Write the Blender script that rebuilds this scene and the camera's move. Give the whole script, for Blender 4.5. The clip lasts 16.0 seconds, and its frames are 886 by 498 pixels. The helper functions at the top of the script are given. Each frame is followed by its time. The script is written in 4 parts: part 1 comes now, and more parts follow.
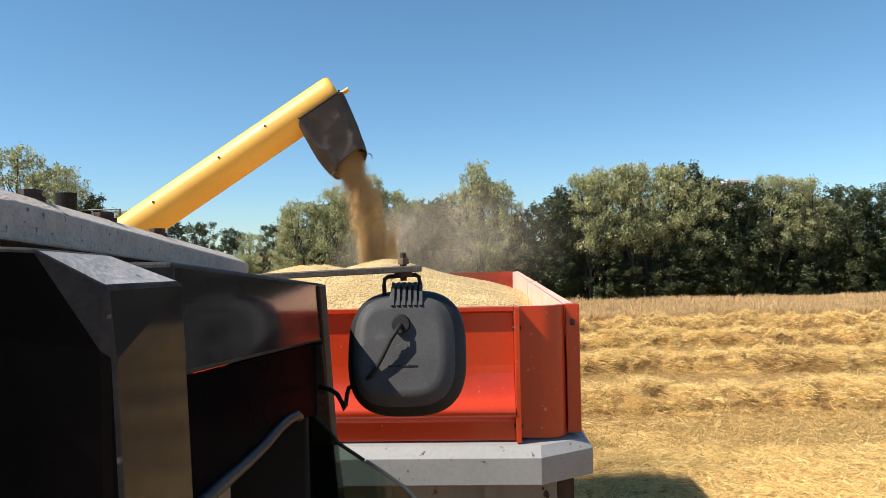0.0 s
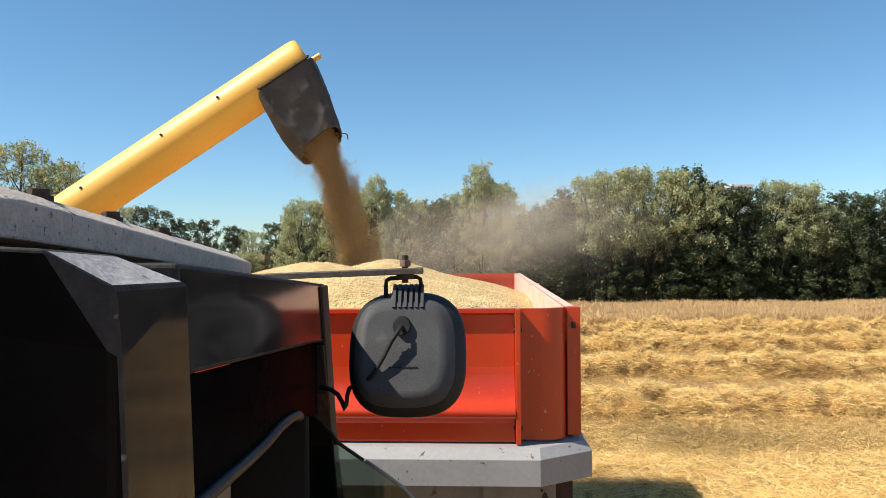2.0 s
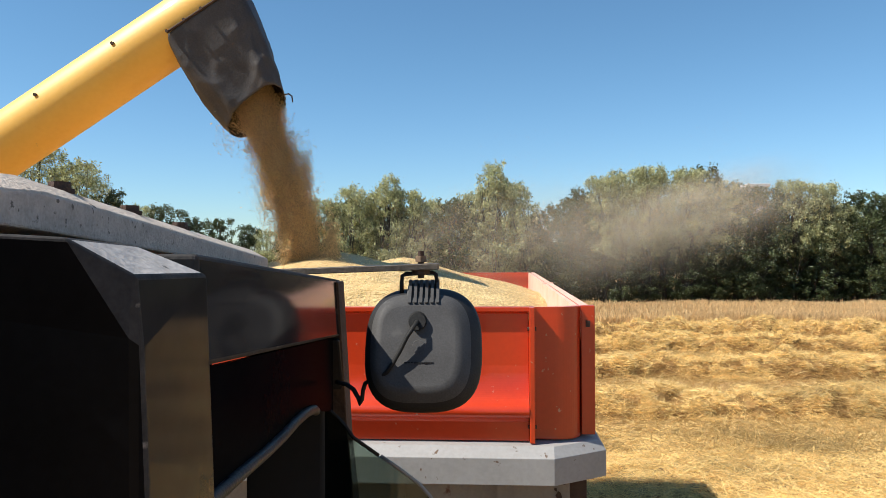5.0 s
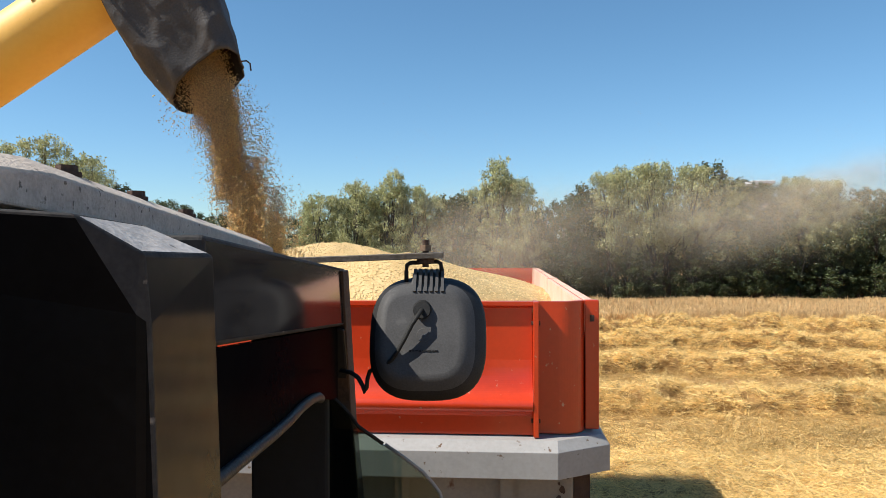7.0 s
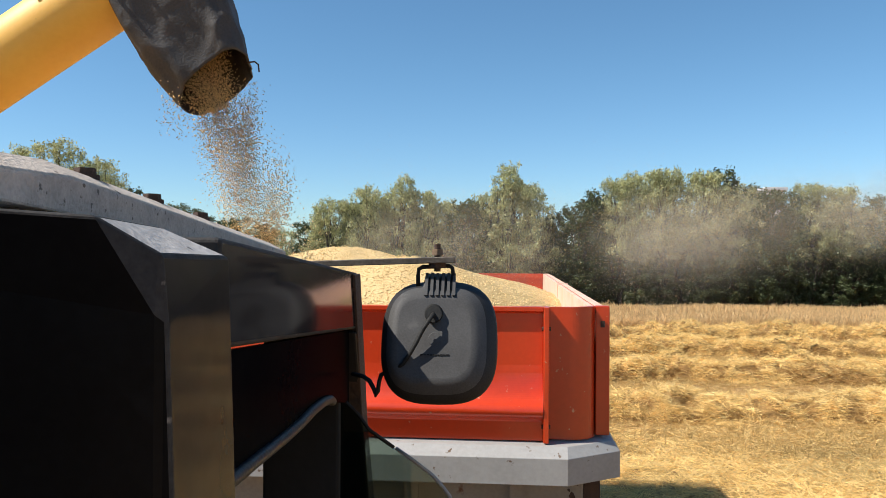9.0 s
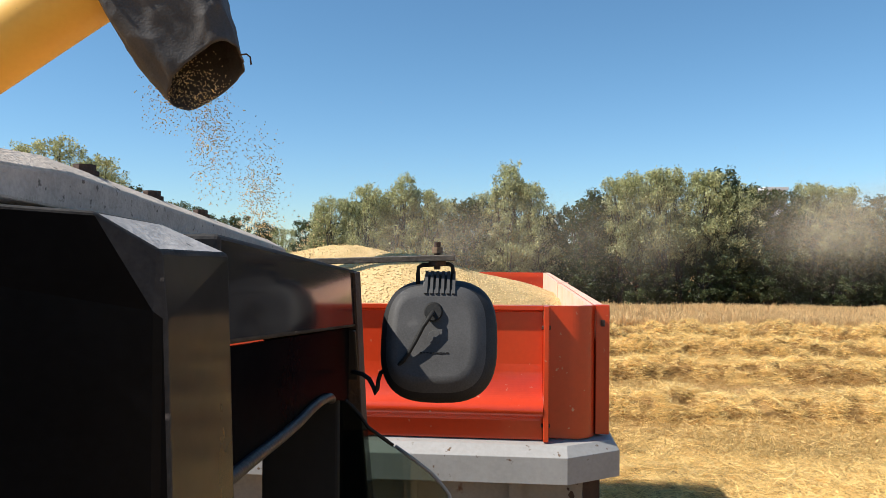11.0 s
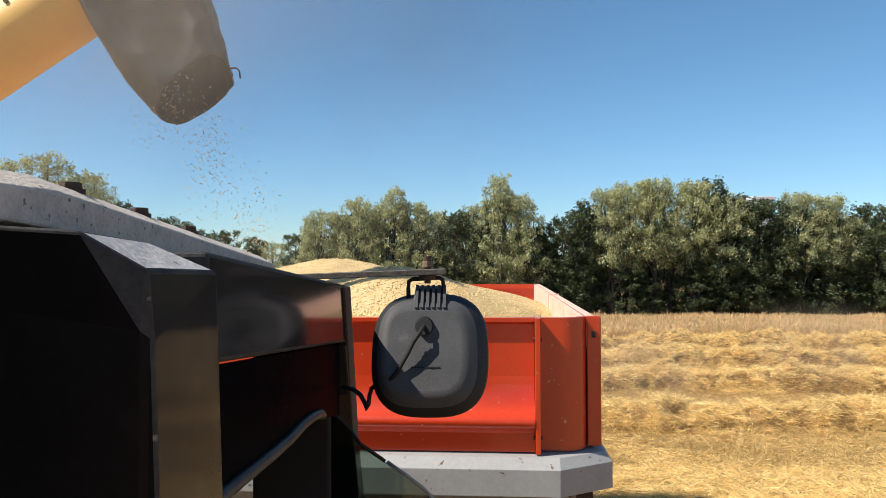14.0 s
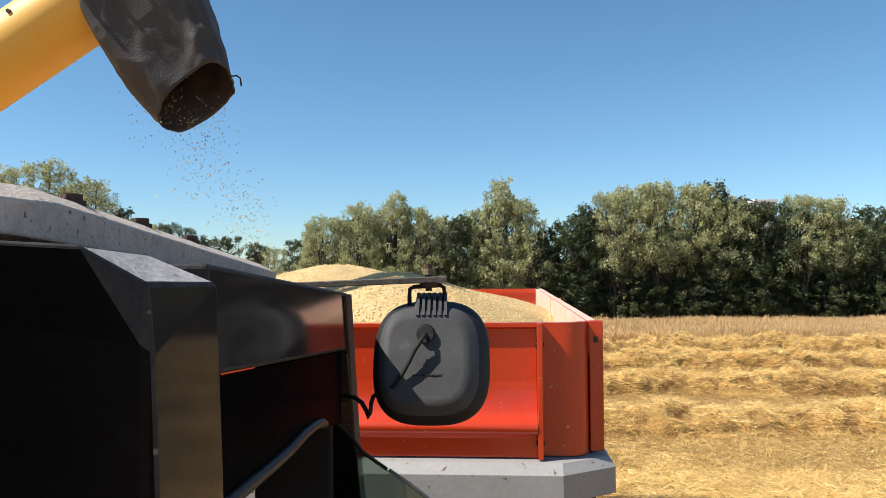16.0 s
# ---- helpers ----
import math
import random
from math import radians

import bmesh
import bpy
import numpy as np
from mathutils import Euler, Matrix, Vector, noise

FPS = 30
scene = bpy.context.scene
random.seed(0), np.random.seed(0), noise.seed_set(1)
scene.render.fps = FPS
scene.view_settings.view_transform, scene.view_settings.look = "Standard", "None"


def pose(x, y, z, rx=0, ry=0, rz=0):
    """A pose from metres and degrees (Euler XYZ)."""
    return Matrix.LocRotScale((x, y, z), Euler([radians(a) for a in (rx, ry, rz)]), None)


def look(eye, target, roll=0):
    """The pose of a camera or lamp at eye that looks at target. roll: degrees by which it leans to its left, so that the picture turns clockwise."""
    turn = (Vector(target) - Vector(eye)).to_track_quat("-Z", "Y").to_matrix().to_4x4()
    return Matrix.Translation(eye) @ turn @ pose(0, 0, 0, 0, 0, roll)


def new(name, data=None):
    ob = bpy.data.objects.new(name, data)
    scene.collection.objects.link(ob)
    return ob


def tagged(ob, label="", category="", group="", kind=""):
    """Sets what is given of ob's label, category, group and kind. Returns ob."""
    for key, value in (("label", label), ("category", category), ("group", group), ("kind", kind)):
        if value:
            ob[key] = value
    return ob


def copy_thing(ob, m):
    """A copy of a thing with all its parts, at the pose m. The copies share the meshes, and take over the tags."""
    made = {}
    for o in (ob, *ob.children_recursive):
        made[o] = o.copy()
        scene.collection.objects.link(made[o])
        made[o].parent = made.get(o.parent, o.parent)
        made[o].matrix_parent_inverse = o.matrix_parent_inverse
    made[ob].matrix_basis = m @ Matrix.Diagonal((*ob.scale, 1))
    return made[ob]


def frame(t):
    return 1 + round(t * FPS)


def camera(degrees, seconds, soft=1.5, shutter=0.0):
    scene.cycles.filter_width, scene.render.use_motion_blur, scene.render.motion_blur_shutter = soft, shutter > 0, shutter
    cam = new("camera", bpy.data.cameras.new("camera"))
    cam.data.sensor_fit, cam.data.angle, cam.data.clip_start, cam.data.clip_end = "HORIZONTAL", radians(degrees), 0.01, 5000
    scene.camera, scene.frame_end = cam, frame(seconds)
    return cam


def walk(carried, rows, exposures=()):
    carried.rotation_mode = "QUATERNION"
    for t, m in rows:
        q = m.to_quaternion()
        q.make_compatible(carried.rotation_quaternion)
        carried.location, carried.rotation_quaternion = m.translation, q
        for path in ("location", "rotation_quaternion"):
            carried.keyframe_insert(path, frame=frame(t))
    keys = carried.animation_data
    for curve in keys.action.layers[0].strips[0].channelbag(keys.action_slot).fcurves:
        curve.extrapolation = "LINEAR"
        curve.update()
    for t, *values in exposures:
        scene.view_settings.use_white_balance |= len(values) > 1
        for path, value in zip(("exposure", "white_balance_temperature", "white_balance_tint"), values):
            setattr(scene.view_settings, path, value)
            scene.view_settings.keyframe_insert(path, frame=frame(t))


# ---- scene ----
cam = camera(60.7, 16.0, soft=0.8)
# seconds, x, y, z, pitch, roll, yaw of the hand-held camera
PATH = [
    (0.0, 0.000, 0.000, 3.000, 0.000, 1.200, 0.000), (0.5, -0.001, -0.004, 3.005, 0.286, 0.928, 0.127),
    (1.0, 0.000, -0.004, 3.003, 0.091, 0.969, 0.314), (1.5, 0.001, -0.006, 3.003, 0.025, 0.785, 0.235),
    (2.0, 0.001, -0.008, 3.003, 0.044, 0.390, 0.185), (2.5, 0.003, -0.010, 3.002, 0.108, 0.490, 0.364),
    (3.0, 0.003, -0.008, 3.001, -0.146, 0.546, 0.213), (3.5, 0.003, -0.009, 3.000, 0.119, 0.542, 0.158),
    (4.0, 0.001, -0.008, 3.000, 0.067, 0.684, 0.695), (6.5, -0.003, -0.009, 2.990, -0.166, -0.016, 1.507),
    (7.0, -0.003, -0.010, 2.988, -0.289, 0.085, 1.519), (7.5, -0.005, -0.013, 2.989, 0.106, 0.059, 2.247),
    (8.0, -0.005, -0.013, 2.990, 0.126, -0.061, 2.153), (8.5, -0.005, -0.014, 2.988, 0.159, -0.286, 1.998),
    (9.0, -0.005, -0.014, 2.987, 0.097, -0.250, 2.299), (11.5, -0.004, -0.013, 2.986, 0.002, -0.436, 2.315),
    (12.0, -0.003, -0.013, 2.988, 0.564, -0.092, 2.130), (12.5, -0.004, -0.014, 2.989, 0.884, -0.143, 2.248),
    (13.0, -0.004, -0.013, 2.988, 0.709, 0.077, 2.105), (13.5, -0.003, -0.012, 2.988, 0.793, -0.041, 1.864),
    (14.0, -0.004, -0.011, 2.988, 0.944, 0.173, 1.611), (14.5, -0.002, -0.010, 2.991, 0.989, 0.319, 1.360),
    (15.0, -0.003, -0.007, 2.989, 0.914, 0.444, 1.205), (15.5, -0.003, -0.008, 2.989, 1.016, 0.465, 1.221),
    (16.0, -0.003, -0.011, 2.992, 1.295, 0.500, 1.740)]
walk(cam, [(t, pose(x, y, z, 90 + p, r, w)) for t, x, y, z, p, r, w in PATH])

# ---- light ----
SUN = Vector((0.50, 0.152, -0.61)).normalized()
world = bpy.data.worlds.new("world")
scene.world = world
world.use_nodes = True
wn = world.node_tree
sky = wn.nodes.new("ShaderNodeTexSky")
sky.sky_type = "NISHITA"
sky.sun_disc = False
sky.sun_elevation = math.asin(-SUN.z)
sky.sun_rotation = math.atan2(-SUN.x, -SUN.y)
sky.air_density, sky.dust_density, sky.ozone_density = 1.0, 0.0, 1.6
wn.nodes["Background"].inputs["Strength"].default_value = 0.078
tone = wn.nodes.new("ShaderNodeMix")
tone.data_type, tone.blend_type = "RGBA", "MULTIPLY"
tone.inputs[0].default_value = 1.0
height = wn.nodes.new("ShaderNodeSeparateXYZ")
wn.links.new(wn.nodes.new("ShaderNodeTexCoord").outputs["Generated"], height.inputs[0])
ramp = wn.nodes.new("ShaderNodeValToRGB")
ramp.color_ramp.elements[0].position, ramp.color_ramp.elements[0].color = 0.0, (0.72, 0.97, 1.23, 1)
ramp.color_ramp.elements[1].position, ramp.color_ramp.elements[1].color = 0.30, (0.72, 1.02, 1.16, 1)
ramp.color_ramp.interpolation = "EASE"
wn.links.new(height.outputs["Z"], ramp.inputs[0])
wn.links.new(ramp.outputs[0], tone.inputs[7])
wn.links.new(sky.outputs[0], tone.inputs[6])
wn.links.new(tone.outputs[2], wn.nodes["Background"].inputs[0])
sun = new("sun", bpy.data.lights.new("sun", "SUN"))
sun.data.energy, sun.data.angle, sun.data.color = 5.0, radians(0.53), (1.0, 0.95, 0.87)
sun.matrix_world = look((0, 0, 40), Vector((0, 0, 40)) + SUN)
scene.view_settings.exposure = 0.56


# ---- materials ----
def mat(name, a, b=None, rough=0.6, metal=0.0, scale=8.0, fine=60.0, bump=0.1, spots=None, spot_at=0.62, spot_scale=5.0, coat=0.0, island=0.0,
        transmission=0.0, spread=0.0, spec=0.5, stretch=(1, 1, 1), world_space=False):
    """Two-scale colour variation between a and b, optional stains, fine relief."""
    m = bpy.data.materials.new(name)
    m.use_nodes = True
    nt = m.node_tree
    n, L = nt.nodes, nt.links
    p = n["Principled BSDF"]
    p.inputs["Roughness"].default_value = rough
    p.inputs["Metallic"].default_value = metal
    p.inputs["Specular IOR Level"].default_value = spec
    p.inputs["Coat Weight"].default_value = coat
    p.inputs["Coat Roughness"].default_value = 0.05
    p.inputs["Transmission Weight"].default_value = transmission
    b = b or tuple(c * 0.7 for c in a)
    co = n.new("ShaderNodeNewGeometry").outputs["Position"] if world_space else n.new("ShaderNodeTexCoord").outputs["Object"]
    mp = n.new("ShaderNodeMapping")
    mp.inputs["Scale"].default_value = stretch
    L.new(co, mp.inputs[0])
    big, small = n.new("ShaderNodeTexNoise"), n.new("ShaderNodeTexNoise")
    big.inputs["Scale"].default_value, small.inputs["Scale"].default_value = scale, fine
    big.inputs["Detail"].default_value, small.inputs["Detail"].default_value = 5, 3
    L.new(mp.outputs[0], big.inputs[0])
    L.new(mp.outputs[0], small.inputs[0])
    mixf = n.new("ShaderNodeMix")
    mixf.inputs[0].default_value = 0.4
    L.new(big.outputs[0], mixf.inputs[2])
    L.new(small.outputs[0], mixf.inputs[3])
    ramp = n.new("ShaderNodeValToRGB")
    ramp.color_ramp.elements[0].position, ramp.color_ramp.elements[1].position = 0.35, 0.65
    ramp.color_ramp.elements[0].color, ramp.color_ramp.elements[1].color = (*b, 1), (*a, 1)
    L.new(mixf.outputs[0], ramp.inputs[0])
    col = ramp.outputs[0]
    if spots:
        sn = n.new("ShaderNodeTexNoise")
        sn.inputs["Scale"].default_value, sn.inputs["Detail"].default_value = spot_scale, 8
        L.new(mp.outputs[0], sn.inputs[0])
        sr = n.new("ShaderNodeValToRGB")
        sr.color_ramp.elements[0].position, sr.color_ramp.elements[1].position = spot_at, spot_at + 0.05
        L.new(sn.outputs[0], sr.inputs[0])
        mx = n.new("ShaderNodeMix")
        mx.data_type = "RGBA"
        L.new(sr.outputs[0], mx.inputs[0])
        L.new(col, mx.inputs[6])
        mx.inputs[7].default_value = (*spots, 1)
        col = mx.outputs[2]
    if island:
        g = n.new("ShaderNodeNewGeometry")
        hv = n.new("ShaderNodeHueSaturation")
        mr = n.new("ShaderNodeMapRange")
        mr.inputs[3].default_value, mr.inputs[4].default_value = 1 - island, 1 + island
        L.new(g.outputs["Random Per Island"], mr.inputs[0])
        L.new(mr.outputs[0], hv.inputs["Value"])
        L.new(col, hv.inputs["Color"])
        col = hv.outputs[0]
    L.new(col, p.inputs["Base Color"])
    if bump:
        bn = n.new("ShaderNodeBump")
        bn.inputs["Strength"].default_value = bump
        bn.inputs["Distance"].default_value = 0.01
        L.new(small.outputs[0], bn.inputs["Height"])
        L.new(bn.outputs[0], p.inputs["Normal"])
    if spread:
        tr, ad = n.new("ShaderNodeBsdfTranslucent"), n.new("ShaderNodeMixShader")
        L.new(col, tr.inputs[0])
        ad.inputs[0].default_value = spread
        L.new(p.outputs[0], ad.inputs[1])
        L.new(tr.outputs[0], ad.inputs[2])
        L.new(ad.outputs[0], n["Material Output"].inputs[0])
    return m


RED = mat("red_paint", (0.56, 0.043, 0.007), (0.48, 0.035, 0.006), 0.30, spec=0.5, scale=3, fine=40, bump=0.03, spots=(0.52, 0.24, 0.16), spot_at=0.68, spot_scale=30, coat=0.4)
PINK = mat("dusty_red_paint", (0.80, 0.50, 0.39), (0.72, 0.40, 0.29), 0.75, scale=4, fine=60, bump=0.05, spots=(0.62, 0.42, 0.28), spot_at=0.58, spot_scale=6)
GREY = mat("grey_paint", (0.35, 0.335, 0.315), (0.28, 0.27, 0.25), 0.5, scale=4, fine=50, bump=0.04, spots=(0.12, 0.07, 0.04), spot_at=0.665, spot_scale=26)
CREAM = mat("faded_beige_paint", (0.27, 0.23, 0.185), (0.20, 0.17, 0.14), 0.6, scale=4, fine=50, bump=0.05, spots=(0.12, 0.05, 0.025), spot_at=0.66, spot_scale=9)
RUST = mat("rusty_steel", (0.09, 0.052, 0.034), (0.05, 0.03, 0.023), 0.8, 0.3, scale=30, fine=200, bump=0.4)
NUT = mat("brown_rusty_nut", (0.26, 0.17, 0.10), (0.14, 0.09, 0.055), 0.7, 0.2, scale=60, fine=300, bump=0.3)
STEEL = mat("worn_steel", (0.14, 0.115, 0.09), (0.07, 0.058, 0.047), 0.5, 0.6, scale=40, fine=250, bump=0.2)
TYRE = mat("tyre_rubber", (0.03, 0.03, 0.03), (0.05, 0.045, 0.04), 0.85, scale=10, fine=80, bump=0.3)
FRONT = mat("dimmed_black_paint", (0.0068, 0.0072, 0.0086), (0.004, 0.0042, 0.005), 0.30, scale=12, fine=150, bump=0.02, spec=0.06)
BLACK = mat("black_gloss_paint", (0.030, 0.029, 0.030), (0.021, 0.021, 0.022), 0.09, scale=9, fine=60, bump=0.002, spec=0.060)
PANE = mat("dark_dull_glass", (0.005, 0.005, 0.006), (0.003, 0.003, 0.004), 0.25, scale=9, fine=120, bump=0.0, spec=0.0006)
MATT = mat("dusty_black_plastic", (0.028, 0.027, 0.027), (0.017, 0.017, 0.017), 0.6, scale=20, fine=180, bump=0.05, spec=0.08)
DARK = mat("dark_interior", (0.010, 0.010, 0.010), (0.006, 0.006, 0.006), 0.9, scale=10)
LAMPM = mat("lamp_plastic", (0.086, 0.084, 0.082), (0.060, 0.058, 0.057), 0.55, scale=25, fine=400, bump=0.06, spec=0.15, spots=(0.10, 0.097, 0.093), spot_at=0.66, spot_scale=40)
SEAL = mat("worn_grey_rubber", (0.055, 0.052, 0.048), (0.028, 0.026, 0.025), 0.45, scale=30, fine=200, bump=0.1, spec=0.25)
RUBBER = mat("black_rubber", (0.015, 0.015, 0.015), (0.025, 0.024, 0.022), 0.6, scale=60, fine=300, bump=0.1, spec=0.15)
ROOF = mat("dusty_roof", (0.58, 0.485, 0.395), (0.42, 0.35, 0.285), 0.85, scale=25, fine=240, bump=0.3, spots=(0.10, 0.08, 0.065), spot_at=0.64, spot_scale=55)
SIDE = mat("grimy_shaded_roof_edge", (0.56, 0.475, 0.415), (0.38, 0.32, 0.28), 0.85, scale=40, fine=260, bump=0.3, spots=(0.16, 0.13, 0.11), spot_at=0.64, spot_scale=130)
SMUT = mat("thin_dust_on_black", (0.052, 0.048, 0.046), (0.020, 0.019, 0.019), 0.75, scale=35, fine=220, bump=0.1, spec=0.2, spots=(0.22, 0.19, 0.165), spot_at=0.66, spot_scale=50)
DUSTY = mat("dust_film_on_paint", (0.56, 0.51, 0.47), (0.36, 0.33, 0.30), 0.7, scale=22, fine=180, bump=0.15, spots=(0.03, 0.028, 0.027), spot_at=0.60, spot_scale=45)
YELLOW = mat("yellow_paint", (0.86, 0.485, 0.080), (0.80, 0.43, 0.065), 0.5, scale=2, fine=30, bump=0.02, spots=(0.50, 0.28, 0.08), spot_at=0.72, spot_scale=18, coat=0.08)
SOCK = mat("black_tarpaulin", (0.062, 0.053, 0.047), (0.032, 0.027, 0.024), 0.62, scale=5, fine=90, bump=0.25, spots=(0.075, 0.066, 0.058), spot_at=0.60, spot_scale=4)
GRAIN = mat("wheat_grain", (0.68, 0.485, 0.23), (0.53, 0.35, 0.14), 0.65, scale=14, fine=110, bump=0.6)
KERNEL = mat("wheat_kernel", (0.80, 0.61, 0.31), (0.64, 0.46, 0.20), 0.42, scale=3, fine=10, bump=0, island=0.25)
# brighter copy of the kernel colour: sunlight on the falling grain is painted in
FALLING = mat("lit_kernel", (0.94, 0.79, 0.50), (0.82, 0.65, 0.37), 0.42, scale=3, fine=10, bump=0, island=0.35, spread=0.6)
HAZE = mat("grain_dust", (0.50, 0.43, 0.35), (0.47, 0.40, 0.32), 1.0, scale=1, fine=3, bump=0, spread=0.4)
SOIL = mat("stubble_ground", (0.43, 0.255, 0.090), (0.27, 0.150, 0.055), 0.9, scale=0.35, fine=9, bump=0.6, spots=(0.30, 0.17, 0.07), spot_at=0.58, spot_scale=0.8, world_space=True)
STRAW = mat("straw", (0.93, 0.695, 0.295), (0.78, 0.555, 0.215), 0.55, scale=0.8, fine=6, bump=0, island=0.35, spread=0.25, world_space=True)
STUB = mat("stubble_straw", (0.69, 0.475, 0.18), (0.46, 0.30, 0.11), 0.6, scale=0.6, fine=5, bump=0, island=0.35, spread=0.25, world_space=True)
# brown straw and dark bed: shade in the swaths' hollows painted as colour
DULL = mat("shade_straw", (0.56, 0.345, 0.115), (0.33, 0.185, 0.055), 0.7, scale=0.8, fine=6, bump=0, island=0.4, spread=0.1, world_space=True)
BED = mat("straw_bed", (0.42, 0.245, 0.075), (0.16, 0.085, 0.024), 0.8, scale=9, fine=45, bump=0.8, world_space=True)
CROP = mat("ripe_crop", (0.72, 0.50, 0.24), (0.56, 0.37, 0.17), 0.7, scale=0.3, fine=3, bump=0, island=0.3, spread=0.25, world_space=True)
BARK = mat("bark", (0.085, 0.068, 0.052), (0.045, 0.036, 0.028), 0.9, scale=6, fine=40, bump=0.5)
LEAF_A = mat("willow_leaves", (0.480, 0.475, 0.235), (0.320, 0.330, 0.155), 0.5, scale=0.5, fine=3, bump=0, island=0.5, spread=0.35)
LEAF_B = mat("dark_leaves", (0.105, 0.125, 0.047), (0.052, 0.070, 0.026), 0.5, scale=0.5, fine=3, bump=0, island=0.5, spread=0.3)
GLASS = mat("tinted_glass", (0.22, 0.28, 0.24), (0.20, 0.26, 0.22), 0.02, scale=2, bump=0, transmission=1.0)
WALLM = mat("pale_render", (0.55, 0.56, 0.58), (0.48, 0.49, 0.50), 0.8, scale=2, fine=20)
RIMP = mat("shaded_side_plastic", (0.036, 0.035, 0.035), (0.024, 0.023, 0.023), 0.55, scale=25, fine=400, bump=0.06, spec=0.12)
LENS = mat("lamp_glass", (0.75, 0.75, 0.75), (0.7, 0.7, 0.7), 0.15, scale=20, bump=0, transmission=0.6)


# ---- mesh helpers ----
def part(name, bm, material, parent=None, label="", smooth=False):
    me = bpy.data.meshes.new(name)
    bmesh.ops.recalc_face_normals(bm, faces=bm.faces)
    for f in bm.faces:
        f.smooth = smooth
    bm.to_mesh(me)
    bm.free()
    me.materials.append(material)
    ob = new(name, me)
    ob.parent = parent
    if label:
        tagged(ob, label)
    return ob


def soft_edges(ob, w, seg=2):
    mod = ob.modifiers.new("bevel", "BEVEL")
    mod.width, mod.segments, mod.limit_method, mod.angle_limit = w, seg, "ANGLE", radians(30)
    return ob


def box(x0, x1, y0, y1, z0, z1, bm=None):
    bm = bm or bmesh.new()
    m = Matrix.Translation(((x0 + x1) / 2, (y0 + y1) / 2, (z0 + z1) / 2)) @ Matrix.Diagonal((x1 - x0, y1 - y0, z1 - z0, 1))
    bmesh.ops.create_cube(bm, size=1, matrix=m)
    return bm


def prism(poly, d, bm=None):
    """A solid from a flat polygon pushed along d."""
    bm = bm or bmesh.new()
    a = [bm.verts.new(p) for p in poly]
    b = [bm.verts.new(Vector(p) + Vector(d)) for p in poly]
    bm.faces.new(a)
    bm.faces.new(b[::-1])
    for i in range(len(a)):
        j = (i + 1) % len(a)
        bm.faces.new((a[i], a[j], b[j], b[i]))
    return bm


def loft(rings, caps=True, closed=True):
    bm = bmesh.new()
    vs = [[bm.verts.new(p) for p in r] for r in rings]
    for a, b in zip(vs, vs[1:]):
        n = len(a)
        for i in range(n if closed else n - 1):
            j = (i + 1) % n
            bm.faces.new((a[i], a[j], b[j], b[i]))
    if caps:
        bm.faces.new(vs[0])
        bm.faces.new(vs[-1][::-1])
    return bm


def rod(a, b, r0, r1=None, n=12, bm=None):
    bm = bm or bmesh.new()
    a, b = Vector(a), Vector(b)
    m = Matrix.Translation((a + b) / 2) @ (b - a).to_track_quat("Z", "Y").to_matrix().to_4x4()
    bmesh.ops.create_cone(bm, cap_ends=True, segments=n, radius1=r0, radius2=r0 if r1 is None else r1, depth=(b - a).length, matrix=m)
    return bm


def tube(points, r, n=8):
    """A bent round bar through points."""
    pts = [Vector(p) for p in points]
    rings = []
    for i, p in enumerate(pts):
        d = (pts[min(i + 1, len(pts) - 1)] - pts[max(i - 1, 0)]).normalized()
        q = d.to_track_quat("Z", "Y")
        rings.append([p + q @ Vector((r * math.cos(2 * math.pi * k / n), r * math.sin(2 * math.pi * k / n), 0)) for k in range(n)])
    return loft(rings)


def cloud_mesh(name, verts, faces, material):
    me = bpy.data.meshes.new(name)
    me.vertices.add(len(verts))
    me.vertices.foreach_set("co", np.asarray(verts, np.float32).ravel())
    faces = np.asarray(faces, np.int32)
    k = faces.shape[1]
    me.loops.add(faces.size)
    me.loops.foreach_set("vertex_index", faces.ravel())
    me.polygons.add(len(faces))
    me.polygons.foreach_set("loop_start", np.arange(len(faces), dtype=np.int32) * k)
    me.update(calc_edges=True)
    me.validate()
    me.materials.append(material)
    return me


def empty(name, m, label, category, group=""):
    ob = new(name)
    ob.matrix_basis = m
    ob.empty_display_size = 0.2
    return tagged(ob, label, category, group)


rng = np.random.default_rng(7)


def blades(base, up, width, name, material):
    """Thin triangular stalks from base along up (arrays of n x 3)."""
    n = len(base)
    side = np.cross(up, rng.normal(size=(n, 3)))
    side /= np.linalg.norm(side, axis=1)[:, None] + 1e-9
    side *= (width * rng.uniform(0.6, 1.3, n))[:, None] / 2
    v = np.stack([base - side, base + side, base + up + side * 0.5, base + up - side * 0.5], 1).reshape(-1, 3)
    return cloud_mesh(name, v, np.arange(4 * n).reshape(-1, 4), material)


# ---- field ----
def bumpy(x, y, s):
    return (np.sin(x * 1.7 * s + np.sin(y * 1.1 * s) * 2) + np.sin(x * 3.9 * s + y * 2.3 * s + 1) * 0.6 + np.sin(x * 8.3 * s - y * 5.1 * s) * 0.35) / 2


